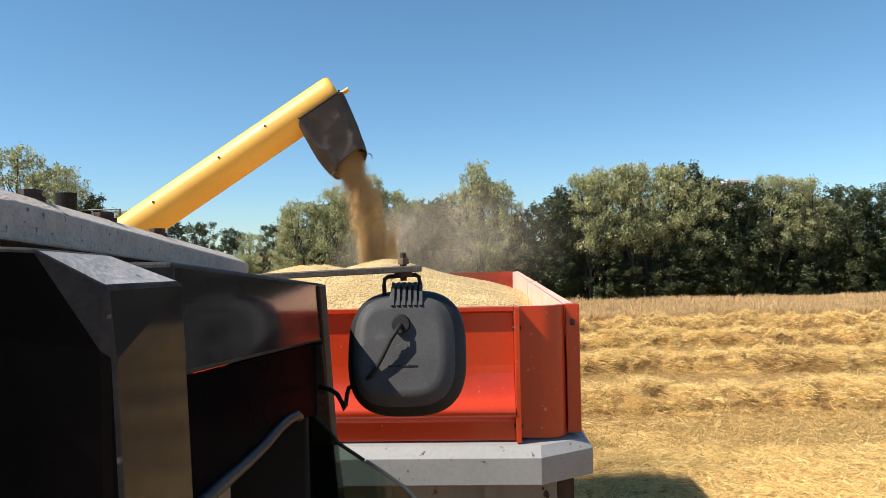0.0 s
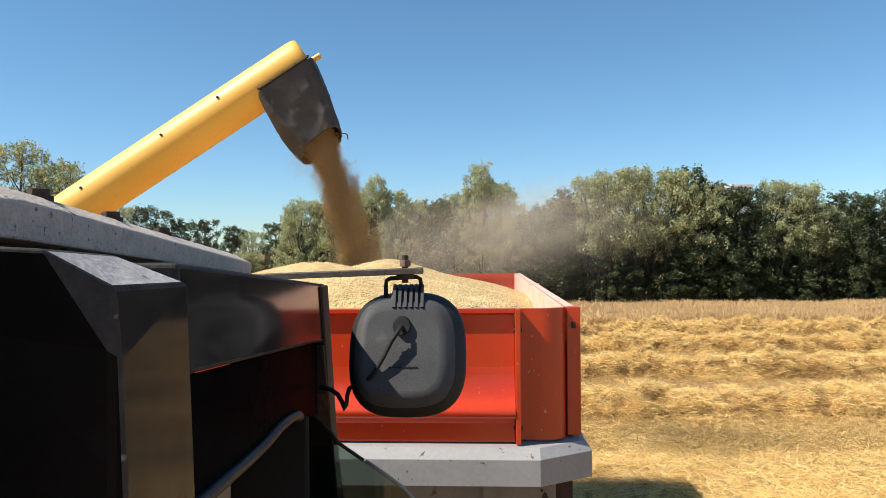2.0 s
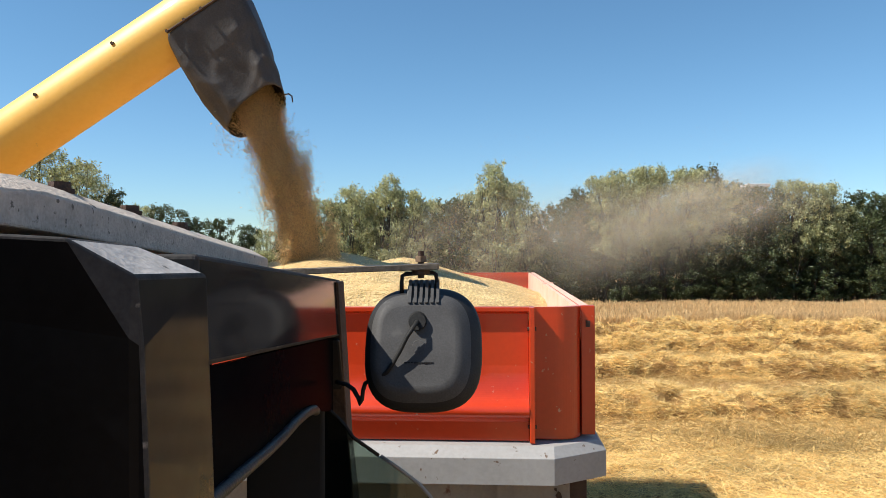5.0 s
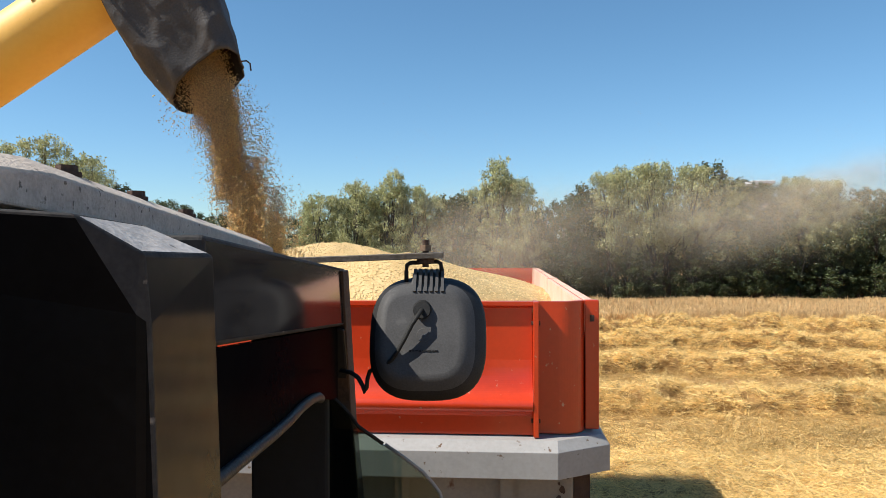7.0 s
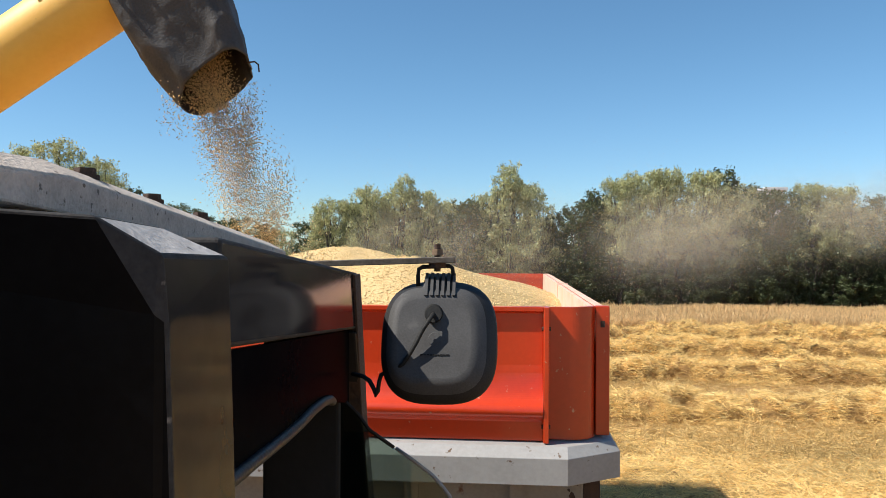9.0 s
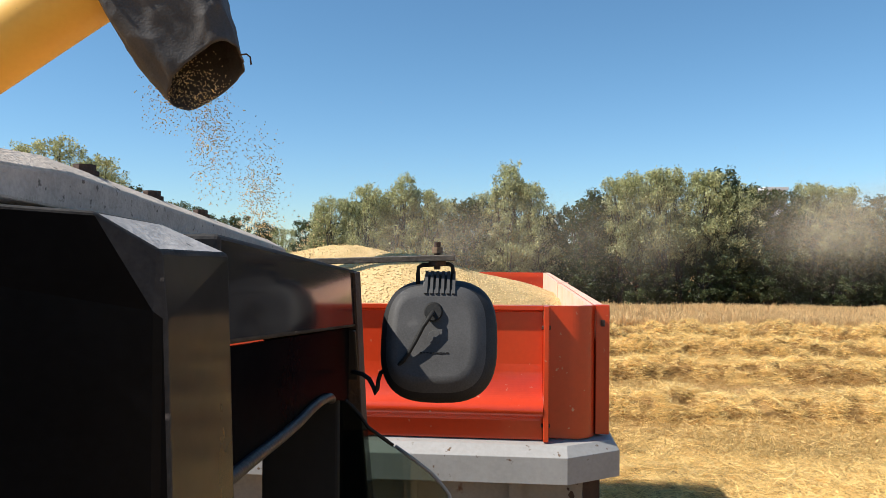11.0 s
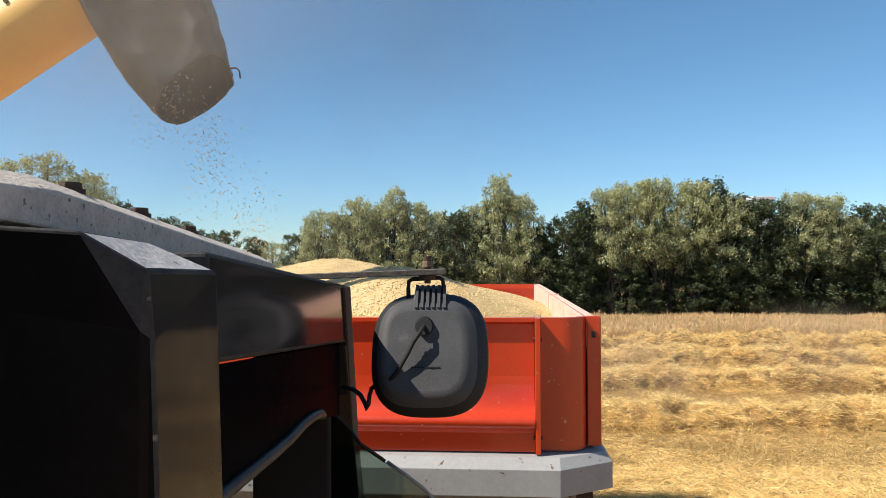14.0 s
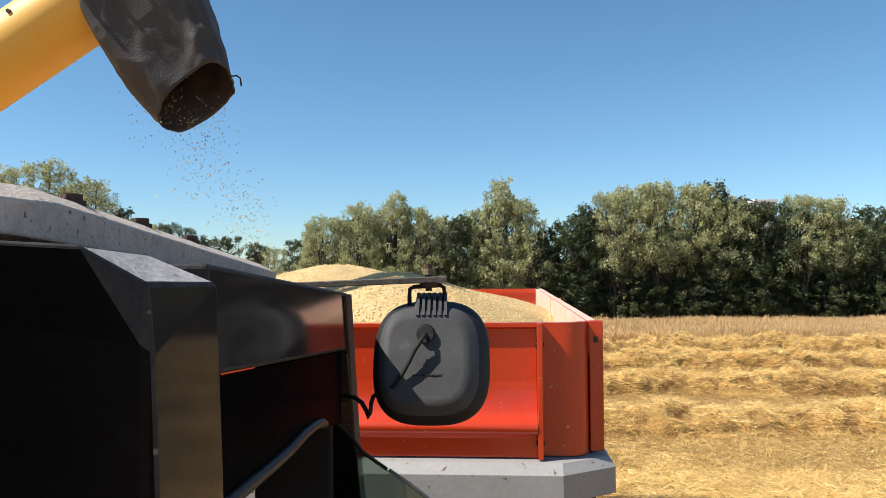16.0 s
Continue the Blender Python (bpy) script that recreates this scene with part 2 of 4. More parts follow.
def build_ground():
    xs = np.concatenate([[-900, -400, -200, -100], np.linspace(-60, 60, 121), [100, 200, 400, 900]])
    ys = np.concatenate([[-900, -300, -100, -40], np.linspace(-20, 60, 81), [90, 150, 300, 900]])
    X, Y = np.meshgrid(xs, ys)
    Z = 0.02 * bumpy(X, Y, 0.5) * (np.abs(Y) < 50)
    v = np.stack([X, Y, Z], -1).reshape(-1, 3)
    w = len(xs)
    f = [(j * w + i, j * w + i + 1, (j + 1) * w + i + 1, (j + 1) * w + i) for j in range(len(ys) - 1) for i in range(w - 1)]
    tagged(new("ground", cloud_mesh("ground", v, f, SOIL)), "dry harvested field with pale golden stubble", "ground", kind="structure")


SWATHS = (9.9, 14.0, 18.0, 22.1, 26.3)


def swath_z(x, y, yc):
    d = np.abs(y - yc - 0.18 * np.sin(x * 0.7 + yc) - 0.1 * np.sin(x * 2.1 + yc * 2)) / (0.72 + 0.12 * np.sin(x * 1.3 + yc * 3))
    h = (0.30 if yc < 16 else 0.34) + 0.05 * np.sin(x * 1.9 + yc) + 0.03 * np.sin(x * 4.3 + yc * 1.7)
    return (h if yc > 12 else h * 0.12) * np.clip(1 - d ** 4.0, 0, 1) * (1 + (0.55 * tuft(x, y) if yc > 12 else 0))


def tuft(x, y):
    """Uneven tufts of straw, about a hand to an arm across: -1 in pockets, 1 on knots."""
    a = np.sin(x * 4.1 + 2.3 * np.sin(y * 2.9)) * np.sin(y * 5.3 + 1.9 * np.sin(x * 2.3 + 1))
    b = np.sin(x * 9.7 + 2.0 * np.sin(y * 6.1 + 2)) * np.sin(y * 11.3 + 1.7 * np.sin(x * 5.9))
    return 0.65 * a + 0.45 * b


def build_swath(yc):
    xs, ys = np.arange(-14, 24, 0.08), np.arange(yc - 1.25, yc + 1.25, 0.08)
    X, Y = np.meshgrid(xs, ys)
    Z = swath_z(X, Y, yc)
    Z = np.where(Z > 0.004, Z + 0.02 * bumpy(X, Y, 7) + rng.normal(0, 0.02, X.shape), -0.05)
    w = len(xs)
    jj, ii = np.meshgrid(np.arange(len(ys) - 1), np.arange(w - 1), indexing="ij")
    a = (jj * w + ii).ravel()
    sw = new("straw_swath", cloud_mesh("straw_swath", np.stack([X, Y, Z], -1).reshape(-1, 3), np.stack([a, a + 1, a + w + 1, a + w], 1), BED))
    tagged(sw, "long windrow of loose golden straw on the stubble", "straw swath", "swaths of the field", "stuff")
    n = 150000 if 12 < yc < 24 else 90000
    x = rng.uniform(-2, 22, n)
    y = yc + 0.18 * np.sin(x * 0.7 + yc) + 0.1 * np.sin(x * 2.1 + yc * 2) + (np.where(rng.uniform(size=n) < 0.4, rng.uniform(-0.84, -0.45, n), np.clip(rng.normal(0, 0.42, n), -0.78, 0.78)) if yc > 12 else rng.normal(0, 0.9, n))
    z = np.maximum(swath_z(x, y, yc), 0) + rng.uniform(0.0, 0.09, n)
    # near hollows lose blades so that the dark bed shows as shade
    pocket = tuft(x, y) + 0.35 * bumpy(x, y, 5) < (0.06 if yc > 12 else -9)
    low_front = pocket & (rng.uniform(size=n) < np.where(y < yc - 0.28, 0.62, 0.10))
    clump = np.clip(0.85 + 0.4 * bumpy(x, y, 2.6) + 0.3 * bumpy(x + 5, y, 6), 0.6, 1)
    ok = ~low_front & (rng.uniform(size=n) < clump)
    # browner straw in the hollows along the near flank, painting the shade there
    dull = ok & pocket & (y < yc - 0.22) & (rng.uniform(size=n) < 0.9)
    for name, pick, stuff in (("loose_straw", ok & ~dull, STRAW), ("shade_straw", dull, DULL)):
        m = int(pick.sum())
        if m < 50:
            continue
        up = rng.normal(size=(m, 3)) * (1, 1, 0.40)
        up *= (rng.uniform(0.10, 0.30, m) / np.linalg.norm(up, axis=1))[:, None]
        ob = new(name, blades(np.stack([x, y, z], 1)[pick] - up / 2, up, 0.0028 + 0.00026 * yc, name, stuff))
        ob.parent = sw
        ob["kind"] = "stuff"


def build_stubble():
    n = 150000
    y = 11.0 + 17.0 * rng.uniform(0, 1, n) ** 1.3
    x = rng.uniform(0.02, 1, n) * (y * 0.62 + 1.0) + 0.4
    lying = rng.uniform(size=n) < 0.55
    up = rng.normal(size=(n, 3))
    up[:, 2] = np.where(lying, np.abs(up[:, 2]) * 0.15, np.abs(up[:, 2]) + 1.2)
    up *= (np.where(lying, rng.uniform(0.1, 0.28, n), rng.uniform(0.06, 0.16, n)) / np.linalg.norm(up, axis=1))[:, None]
    z = np.where(lying, rng.uniform(0.01, 0.06, n), 0)
    keep = bumpy(x, y, 0.6) + rng.normal(0, 0.6, n) > -0.5
    ob = new("stubble", blades(np.stack([x, y, z], 1)[keep], up[keep], 0.009, "stubble", STUB))
    tagged(ob, "cut stubble and scattered straw on dry soil", "stubble", kind="stuff")
    n = 95000
    y = 7.5 + 6.0 * rng.uniform(0, 1, n)
    x = rng.uniform(0.02, 1, n) * (y * 0.62 + 1.0) + 0.4
    up = rng.normal(size=(n, 3)) * (1, 1, 0.22)
    up *= (rng.uniform(0.07, 0.22, n) / np.linalg.norm(up, axis=1))[:, None]
    keep = (bumpy(x, y, 0.9) + 0.5 * bumpy(x + 3, y, 3) + rng.normal(0, 0.5, n) > -0.55) & (rng.uniform(size=n) < np.clip((13.6 - y) / 1.5, 0.15, 1) * np.where((x > 4.4 + 0.8 * np.sin(y * 3)) & (y > 10.9 + 0.3 * np.sin(x * 2)), 0.3, 1))
    ob = new("scattered_straw", blades((np.stack([x, y, rng.uniform(0.015, 0.06, n)], 1) - up / 2)[keep], up[keep], 0.0065, "scattered_straw", STRAW))
    tagged(ob, "flattened golden straw spread over the stubble", "straw", kind="stuff")


def build_crop():
    n = 110000
    x = rng.uniform(-9, 27, n)
    y = 28.6 + 8.2 * rng.uniform(0, 1, n) ** 1.4 + 0.25 * np.sin(x * 1.3)
    up = np.stack([rng.normal(0.04, 0.15, n), rng.normal(0, 0.13, n), 0.44 + rng.normal(0, 0.05, n) + 0.05 * bumpy(x, y, 0.4)], 1)
    ob = new("standing_crop", blades(np.stack([x, y, np.zeros(n)], 1), up, 0.022, "standing_crop", CROP))
    tagged(ob, "strip of ripe brownish standing wheat before the trees", "wheat", kind="stuff")


# ---- trees ----
def leaf_cloud(centres, radii, n, size, name, material, seed, tall=1.0, slim=0.45):
    g = np.random.default_rng(seed)
    k = g.choice(len(centres), n, p=radii ** 2 / (radii ** 2).sum())
    d = g.normal(size=(n, 3))
    d /= np.linalg.norm(d, axis=1)[:, None]
    far = g.uniform(0.1, 1.0, n) ** 0.6 + 0.25 * np.minimum(np.abs(g.normal(0, 1, n)), 1.4) ** 2 * (g.uniform(size=n) < 0.3)
    p = centres[k] + d * (radii[k] * far)[:, None] * (1, 1, tall)
    a = g.normal(size=(n, 3)) * (1, 1, 0.7 + 0.6 * (tall > 1))
    a /= np.linalg.norm(a, axis=1)[:, None]
    b = np.cross(a, d + g.normal(0, 0.5, (n, 3)))
    b /= np.linalg.norm(b, axis=1)[:, None] + 1e-9
    s = (size * g.uniform(0.6, 1.4, n))[:, None]
    v = np.stack([p - a * s, p - b * s * slim, p + a * s, p + b * s * slim], 1).reshape(-1, 3)
    return cloud_mesh(name, v, np.arange(4 * n).reshape(-1, 4), material)


def build_tree(seed, h, r, leaf, label, pointed=0.5, n=11000, foot=0.26, size=0.050, tall=1.15, clumps=210):
    """A tree of height h and crown radius r: bent trunks, limbs, crown of small leaves in upright sprays."""
    g = np.random.default_rng(seed)
    root = empty("tree", pose(0, 0, 0), label, "tree", "belt of trees behind the field")
    stems = []
    for q in range(3 if foot > 0.1 else 1):
        lean = 0.28 * r * (q > 0)
        top = Vector((g.normal(0, 0.12) + lean * math.cos(2.5 * q + seed), g.normal(0, 0.12) + lean * math.sin(2.5 * q + seed), h * (0.86 - 0.12 * q)))
        base = Vector((0.16 * q * math.cos(2.5 * q + seed), 0.16 * q * math.sin(2.5 * q + seed), -0.1))
        pts = [base.lerp(top, i / 5) + Vector((g.normal(0, 0.07), g.normal(0, 0.07), 0)) for i in range(6)]
        w = 0.055 if q else 0.085
        part("trunk", loft([[p + Vector((math.cos(a), math.sin(a), 0)) * (w * (1 - i / 6) + 0.012) * (h / 7) for a in np.arange(8) * math.pi / 4] for i, p in enumerate(pts)]), BARK, root, smooth=True)
        stems.append(pts)
    cs, rs = [], []
    limbs = bmesh.new()
    for i in range(clumps):
        f = foot + (0.97 - foot) * g.uniform() ** 0.9
        a = g.uniform(0, 2 * math.pi)
        # wide above the foot, narrowing to a feathery top
        width = r * min(1, 0.55 + 1.6 * (f - foot)) * (1.0 - pointed * max(0, f - 0.45) * 1.55) * (0.8 + 0.3 * g.uniform())
        d = width * math.sqrt(g.uniform(0.02, 1.0))
        tip = Vector((math.cos(a) * d, math.sin(a) * d, h * f))
        pts = stems[i % len(stems)]
        q = pts[min(5, int(max(0, f - 0.2) * 6))]
        if i % 4 == 0:
            rod(q, tip, 0.024, 0.006, 5, limbs)
        cs.append(tip)
        rs.append(r * g.uniform(0.08, 0.26) * (1.1 - 0.45 * f))
    for i in range(5):
        cs.append(Vector((g.normal(0, r * 0.14), g.normal(0, r * 0.14), h * (0.86 + 0.03 * i))))
        rs.append(r * (0.17 - 0.02 * i))
    part("branchwork", limbs, BARK, root)
    crown = new("crown", leaf_cloud(np.array(cs), np.array(rs), n, size, "crown", leaf, seed, tall, 0.42 if tall > 1.1 else 0.5))
    crown.parent = root
    return root


def build_trees():
    pale = "tall pale green willow with loose feathery crown"
    dark = "dense dark green tree in the field's edge"
    low = "dark undergrowth shrub in the shade of the trees"
    kinds = [build_tree(11, 6.0, 1.45, LEAF_A, pale, 0.55, 14500, 0.16), build_tree(12, 6.0, 1.3, LEAF_A, pale, 0.85, 13500, 0.12), build_tree(13, 6.0, 1.6, LEAF_A, pale, 0.35, 14000, 0.36),
             build_tree(14, 6.0, 1.6, LEAF_B, dark, 0.5, 10000, 0.12, 0.066, 1.0), build_tree(15, 6.0, 1.4, LEAF_B, dark, 0.75, 9000, 0.08, 0.066, 1.0), build_tree(16, 6.0, 1.7, LEAF_B, dark, 0.35, 11000, 0.14, 0.066, 1.0),
             build_tree(17, 6.0, 2.0, LEAF_B, low, 0.4, 5000, 0.03, 0.10, 1.0, 60), build_tree(18, 6.0, 1.5, LEAF_A, pale, 0.6, 13500, 0.40)]
    first = set(range(8))
    # x, y, height, kind: the front of the belt
    rows = [(-7.9, 38.6, 5.3, 1), (-7.2, 38.0, 5.7, 0), (-6.3, 38.5, 5.6, 0), (-5.3, 38.0, 6.3, 0), (-4.5, 38.6, 6.0, 1), (-3.6, 38.1, 6.8, 1), (-2.9, 38.6, 6.2, 0), (-2.1, 38.0, 5.9, 1), (-1.2, 38.5, 5.6, 0), (-0.3, 38.0, 5.6, 3),
            (0.7, 38.5, 6.0, 0), (1.7, 38.0, 7.4, 1), (2.2, 38.5, 6.6, 0), (3.0, 38.1, 6.4, 0), (4.1, 38.4, 5.0, 4), (5.3, 38.0, 5.5, 3), (6.2, 38.5, 6.1, 4), (7.2, 38.0, 6.6, 7), (8.3, 38.5, 7.0, 2), (9.4, 38.0, 7.1, 7),
            (10.4, 38.4, 6.9, 2), (11.5, 38.0, 7.0, 7), (12.5, 38.6, 7.2, 4), (12.9, 38.0, 6.4, 2), (13.8, 38.4, 6.4, 3), (14.7, 38.1, 6.1, 5), (15.8, 38.5, 6.0, 3), (16.7, 38.1, 6.4, 7), (17.3, 38.6, 5.6, 5), (18.2, 38.1, 6.2, 7), (19.2, 38.4, 5.3, 2),
            (20.3, 38.0, 5.8, 5), (21.5, 38.4, 5.7, 3), (22.7, 38.0, 5.9, 5), (24.1, 38.4, 5.9, 4), (25.6, 38.2, 6.0, 5),
            # darker trees behind, filling the gaps
            *((-7.4 + 1.55 * i, 39.9 + 0.3 * (i % 2), 4.4 + 0.45 * (i * 7 % 4), (6, 3, 6, 5)[i % 4]) for i in range(22)),
            # undergrowth in the shade behind the trunks
            *((-7.9 + 1.2 * i, 39.0 + 0.25 * (i % 3), 2.3 + 0.35 * (i * 5 % 4), 6) for i in range(29)),
            *((5.0 + 1.05 * i, 37.7 + 0.3 * (i % 3), 2.2 + 0.4 * (i * 3 % 4), (6, 4, 6, 6, 3)[i % 5]) for i in range(19)),
            *((-9.0 - 1.75 * i, 40.9, 2.7 + 0.3 * (i % 3), (6, 2, 6)[i % 3]) for i in range(6)),
            # lower and farther trees beyond the roof
            (-8.6, 42.5, 4.2, 0), (-9.6, 43.0, 4.6, 5), (-10.8, 42.5, 4.2, 0), (-12.0, 43.0, 4.5, 3), (-13.4, 42.0, 4.8, 5), (-14.8, 42.0, 4.9, 4), (-16.2, 41.5, 5.5, 5), (-17.6, 41.0, 5.6, 0), (-19.0, 41.0, 6.4, 4), (-20.6, 40.5, 8.0, 2), (-22.5, 40.0, 9.0, 0), (-24.8, 40.0, 8.6, 1), (-27.0, 40.0, 8.0, 2)]
    for i, (x, y, h, k) in enumerate(rows):
        s = h / 6.0
        wide = max(s, 0.75) if k < 6 else max(s, 0.6)
        m = pose(x, y, 0, 0, 0, (i * 67) % 360)
        if k in first:
            first.discard(k)
            t = kinds[k]
            t.matrix_basis = m
        else:
            t = copy_thing(kinds[k], m)
        t.scale = (wide, wide, s)


def build_building():
    b = empty("building", pose(31.6, 80, 0), "pale flat-roofed building far behind the trees", "building")
    soft_edges(part("wall", box(-1.2, 0.8, 0, 8, 0, 9.35), WALLM, b), 0.05)
    soft_edges(part("roof", box(-1.4, 1.0, -0.2, 8.2, 9.353, 9.7), WALLM, b), 0.05)
    for i in range(3):
        part("window", box(-1.0 + i * 0.62, -0.6 + i * 0.62, -0.05, 0.02, 7.4, 8.6), DARK, b)


# ---- trailer ----
TRAILER = pose(0.583, 3.6, 0, 0, 0, -2.74)
LEN, WID, TOP = 5.26, 2.26, 2.72


def fair(p):
    """Rounds the bead of a profile by cutting its corners twice."""
    head, body, tail = p[:4], p[3:13], p[12:]
    for _ in range(2):
        body = [body[0]] + [q for a, b in zip(body, body[1:]) for q in ((a[0] * 0.75 + b[0] * 0.25, a[1] * 0.75 + b[1] * 0.25), (a[0] * 0.25 + b[0] * 0.75, a[1] * 0.25 + b[1] * 0.75))] + [body[-1]]
    return head[:3] + body + tail[1:]


def build_trailer():
    t = empty("trailer", TRAILER, "red grain trailer with grey lower beam, heaped full", "trailer")
    L0, R0 = -WID, -0.255
    # pressed front board with a curved swage
    prof = [(-0.035, TOP), (-0.035, 2.700), (-0.006, 2.690), (-0.004, 2.44), (-0.008, 2.38), (-0.018, 2.335), (-0.036, 2.297), (-0.062, 2.272), (-0.086, 2.254), (-0.094, 2.234), (-0.086, 2.212), (-0.064, 2.198), (-0.046, 2.18), (-0.044, 2.09),
            (0.03, 2.09), (0.03, TOP)]
    soft_edges(part("front_board", prism([(L0, y, z) for y, z in fair(prof)], (R0 - L0, 0, 0)), RED, t), 0.004)
    rib = soft_edges(part("rib", box(R0 + 0.001, R0 + 0.026, -0.085, 0.03, 2.088, TOP + 0.002), RED, t), 0.003)
    for z in (2.16, 2.62):
        part("bolt", rod((R0 - 0.008, -0.055, z), (R0 + 0.034, -0.055, z), 0.010, n=6), RUST, rib)
    # rounded corner sheet
    arc = [(-0.228, -0.012), (-0.17, -0.014)] + [(-0.13 + 0.128 * math.sin(a), 0.09 - 0.105 * math.cos(a)) for a in np.linspace(0, math.pi / 2, 15)]
    inner = [(-0.03, 0.09), (-0.05, 0.06), (-0.09, 0.03), (-0.228, 0.015)]
    part("corner_sheet", prism([(x, y, 2.092) for x, y in arc + inner], (0, 0, TOP - 2.092)), RED, t)
    soft_edges(part("corner_post", box(0.000, 0.066, 0.055, 0.11, 2.10, TOP + 0.002), RED, t), 0.004)
    part("latch", box(0.022, 0.042, 0.046, 0.056, 2.62, 2.65), RUST, t)
    # side boards: outer red sheet with inner dusty lining
    for sx, name in ((0, "side_board"), (-WID, "side_board")):
        for y0, y1 in ((0.112, 2.46), (2.50, LEN)):
            b = soft_edges(part(name, box(sx - 0.002, sx + 0.045, y0, y1, 2.10, TOP), RED, t), 0.004)
            b.data.materials.append(PINK)
            for p in b.data.polygons:
                p.material_index = 1 if p.normal.z > 0.9 else 0
            part("lining", box(sx - 0.03, sx - 0.004, y0, y1, 2.0, TOP - 0.004), PINK, b, "dusty faded inner face")
            for k in range(3):
                yy = y0 + 0.25 + k * (y1 - y0 - 0.5) / 2
                part("stake", box(sx + 0.046, sx + 0.075, yy, yy + 0.06, 2.10, TOP - 0.05), RED, b)
        part("joint_post", box(sx - 0.035, sx + 0.05, 2.462, 2.498, 2.10, TOP + 0.006), PINK, t)
    soft_edges(part("tail_board", box(L0 + 0.05, -0.031, LEN - 0.05, LEN - 0.004, 2.0, TOP), RED, t), 0.004)
    part("tail_rib", box(-0.42, -0.38, LEN - 0.075, LEN - 0.051, 2.0, TOP - 0.01), RED, t)
    part("tail_rail", box(L0 + 0.05, -0.031, LEN - 0.08, LEN - 0.051, TOP - 0.05, TOP + 0.002), RED, t)
    # grey beam: sloped top face, cut corner
    lev = [(0.02, 2.088), (-0.02, 2.086), (-0.10, 2.080), (-0.15, 2.035), (-0.15, 1.912), (-0.06, 1.905)]
    rings = []
    for o, z in lev:
        k = -o
        rings.append([(-WID - 0.05 - k * 0.6, LEN, z), (-WID - 0.05 - k * 0.6, 0.10, z), (-WID + 0.12, -k, z), (-0.145, -k, z), (0.02 + k * 0.62, 0.10 - k * 0.5, z), (0.02 + k * 0.62, LEN, z)])
    soft_edges(part("beam", loft(rings), GREY, t, "grey painted steel beam with chipped corner"), 0.006)
    lower = soft_edges(part("lower_body", box(-WID + 0.06, -0.06, 0.02, LEN, 1.05, 1.903), CREAM, t, "faded beige lower body with rust streaks"), 0.01)
    part("corner_iron", box(-0.058, 0.02, 0.03, 0.12, 1.05, 1.903), RUST, t)
    for k in range(4):
        part("body_rib", box(-WID + 0.35 + k * 0.5, -WID + 0.41 + k * 0.5, -0.012, 0.019, 1.06, 1.90), CREAM, lower)
    for x in (-0.75, -1.55):
        soft_edges(part("chassis_rail", box(x - 0.05, x + 0.05, -0.1, LEN - 0.1, 0.86, 1.048), RUST, t), 0.008)
    part("drawbar", prism([(-1.05, -2.1, 0.62), (-1.23, -2.1, 0.62), (-1.55, 0.1, 0.87), (-0.75, 0.1, 0.87)], (0, 0, 0.1)), RUST, t)
    for y in (1.15, 4.1):
        part("axle", rod((-2.2, y, 0.5), (-0.1, y, 0.5), 0.06), RUST, t)
        part("spring_block", box(-1.62, -0.68, y - 0.1, y + 0.1, 0.55, 0.862), RUST, t)
        for x in (-0.22, -2.04):
            w = part("wheel", loft([[(x + o, y + r * math.cos(a), 0.5 + r * math.sin(a)) for a in np.arange(36) * math.pi / 18] for o, r in ((-0.13, 0.30), (-0.15, 0.44), (-0.11, 0.5), (0.11, 0.5), (0.15, 0.44), (0.13, 0.30))]), TYRE, t, smooth=True)
            part("rim", loft([[(x + o, y + r * math.cos(a), 0.5 + r * math.sin(a)) for a in np.arange(24) * math.pi / 12] for o, r in ((-0.12, 0.30), (-0.04, 0.12), (0.04, 0.12), (0.12, 0.30))]), RED, w)
    # unreadable stencilled marks on the lower body
    g = random.Random(5)
    for k in range(9):
        cx, cz, r = -0.10 + g.uniform(-0.03, 0.03), 1.88 - 0.035 * k, g.uniform(0.006, 0.016)
        part("rust_flake", prism([(cx + r * g.uniform(0.5, 1.3) * math.cos(q), 0.0185, cz + r * g.uniform(0.6, 1.8) * math.sin(q)) for q in np.arange(7) * 0.9], (0, -0.003, 0)), RUST, lower)
    return t


def heap_z(x, y):
    """Height of the grain in the trailer's own space (x -2.2..0, y 0..5.2)."""
    edge = np.minimum(np.minimum(-x, x + WID), 1.1)
    k = np.clip(edge / 1.15, 0, 1)
    z = 2.575 + 0.275 * k * (1.35 - 0.35 * k)
    far = 0.055 * np.exp(-(((x + 1.30) / 0.9) ** 2 + ((y - 3.1) / 1.5) ** 2))
    mid = 0.045 * np.exp(-(((x + 1.65) / 0.6) ** 2 + ((y - 1.9) / 0.8) ** 2))
    z = z + far + mid + 0.015 * np.sin(x * 5 + y * 3) + 0.01 * np.sin(y * 9 - x * 4)
    front = np.clip(1 - y / 0.9, 0, 1)
    z = z * (1 - front) + front * np.minimum(z, 2.70 - 0.02 * np.sin(x * 3))
    back = np.clip((y - 2.9) / 2.0, 0, 1)
    return z - 0.30 * back


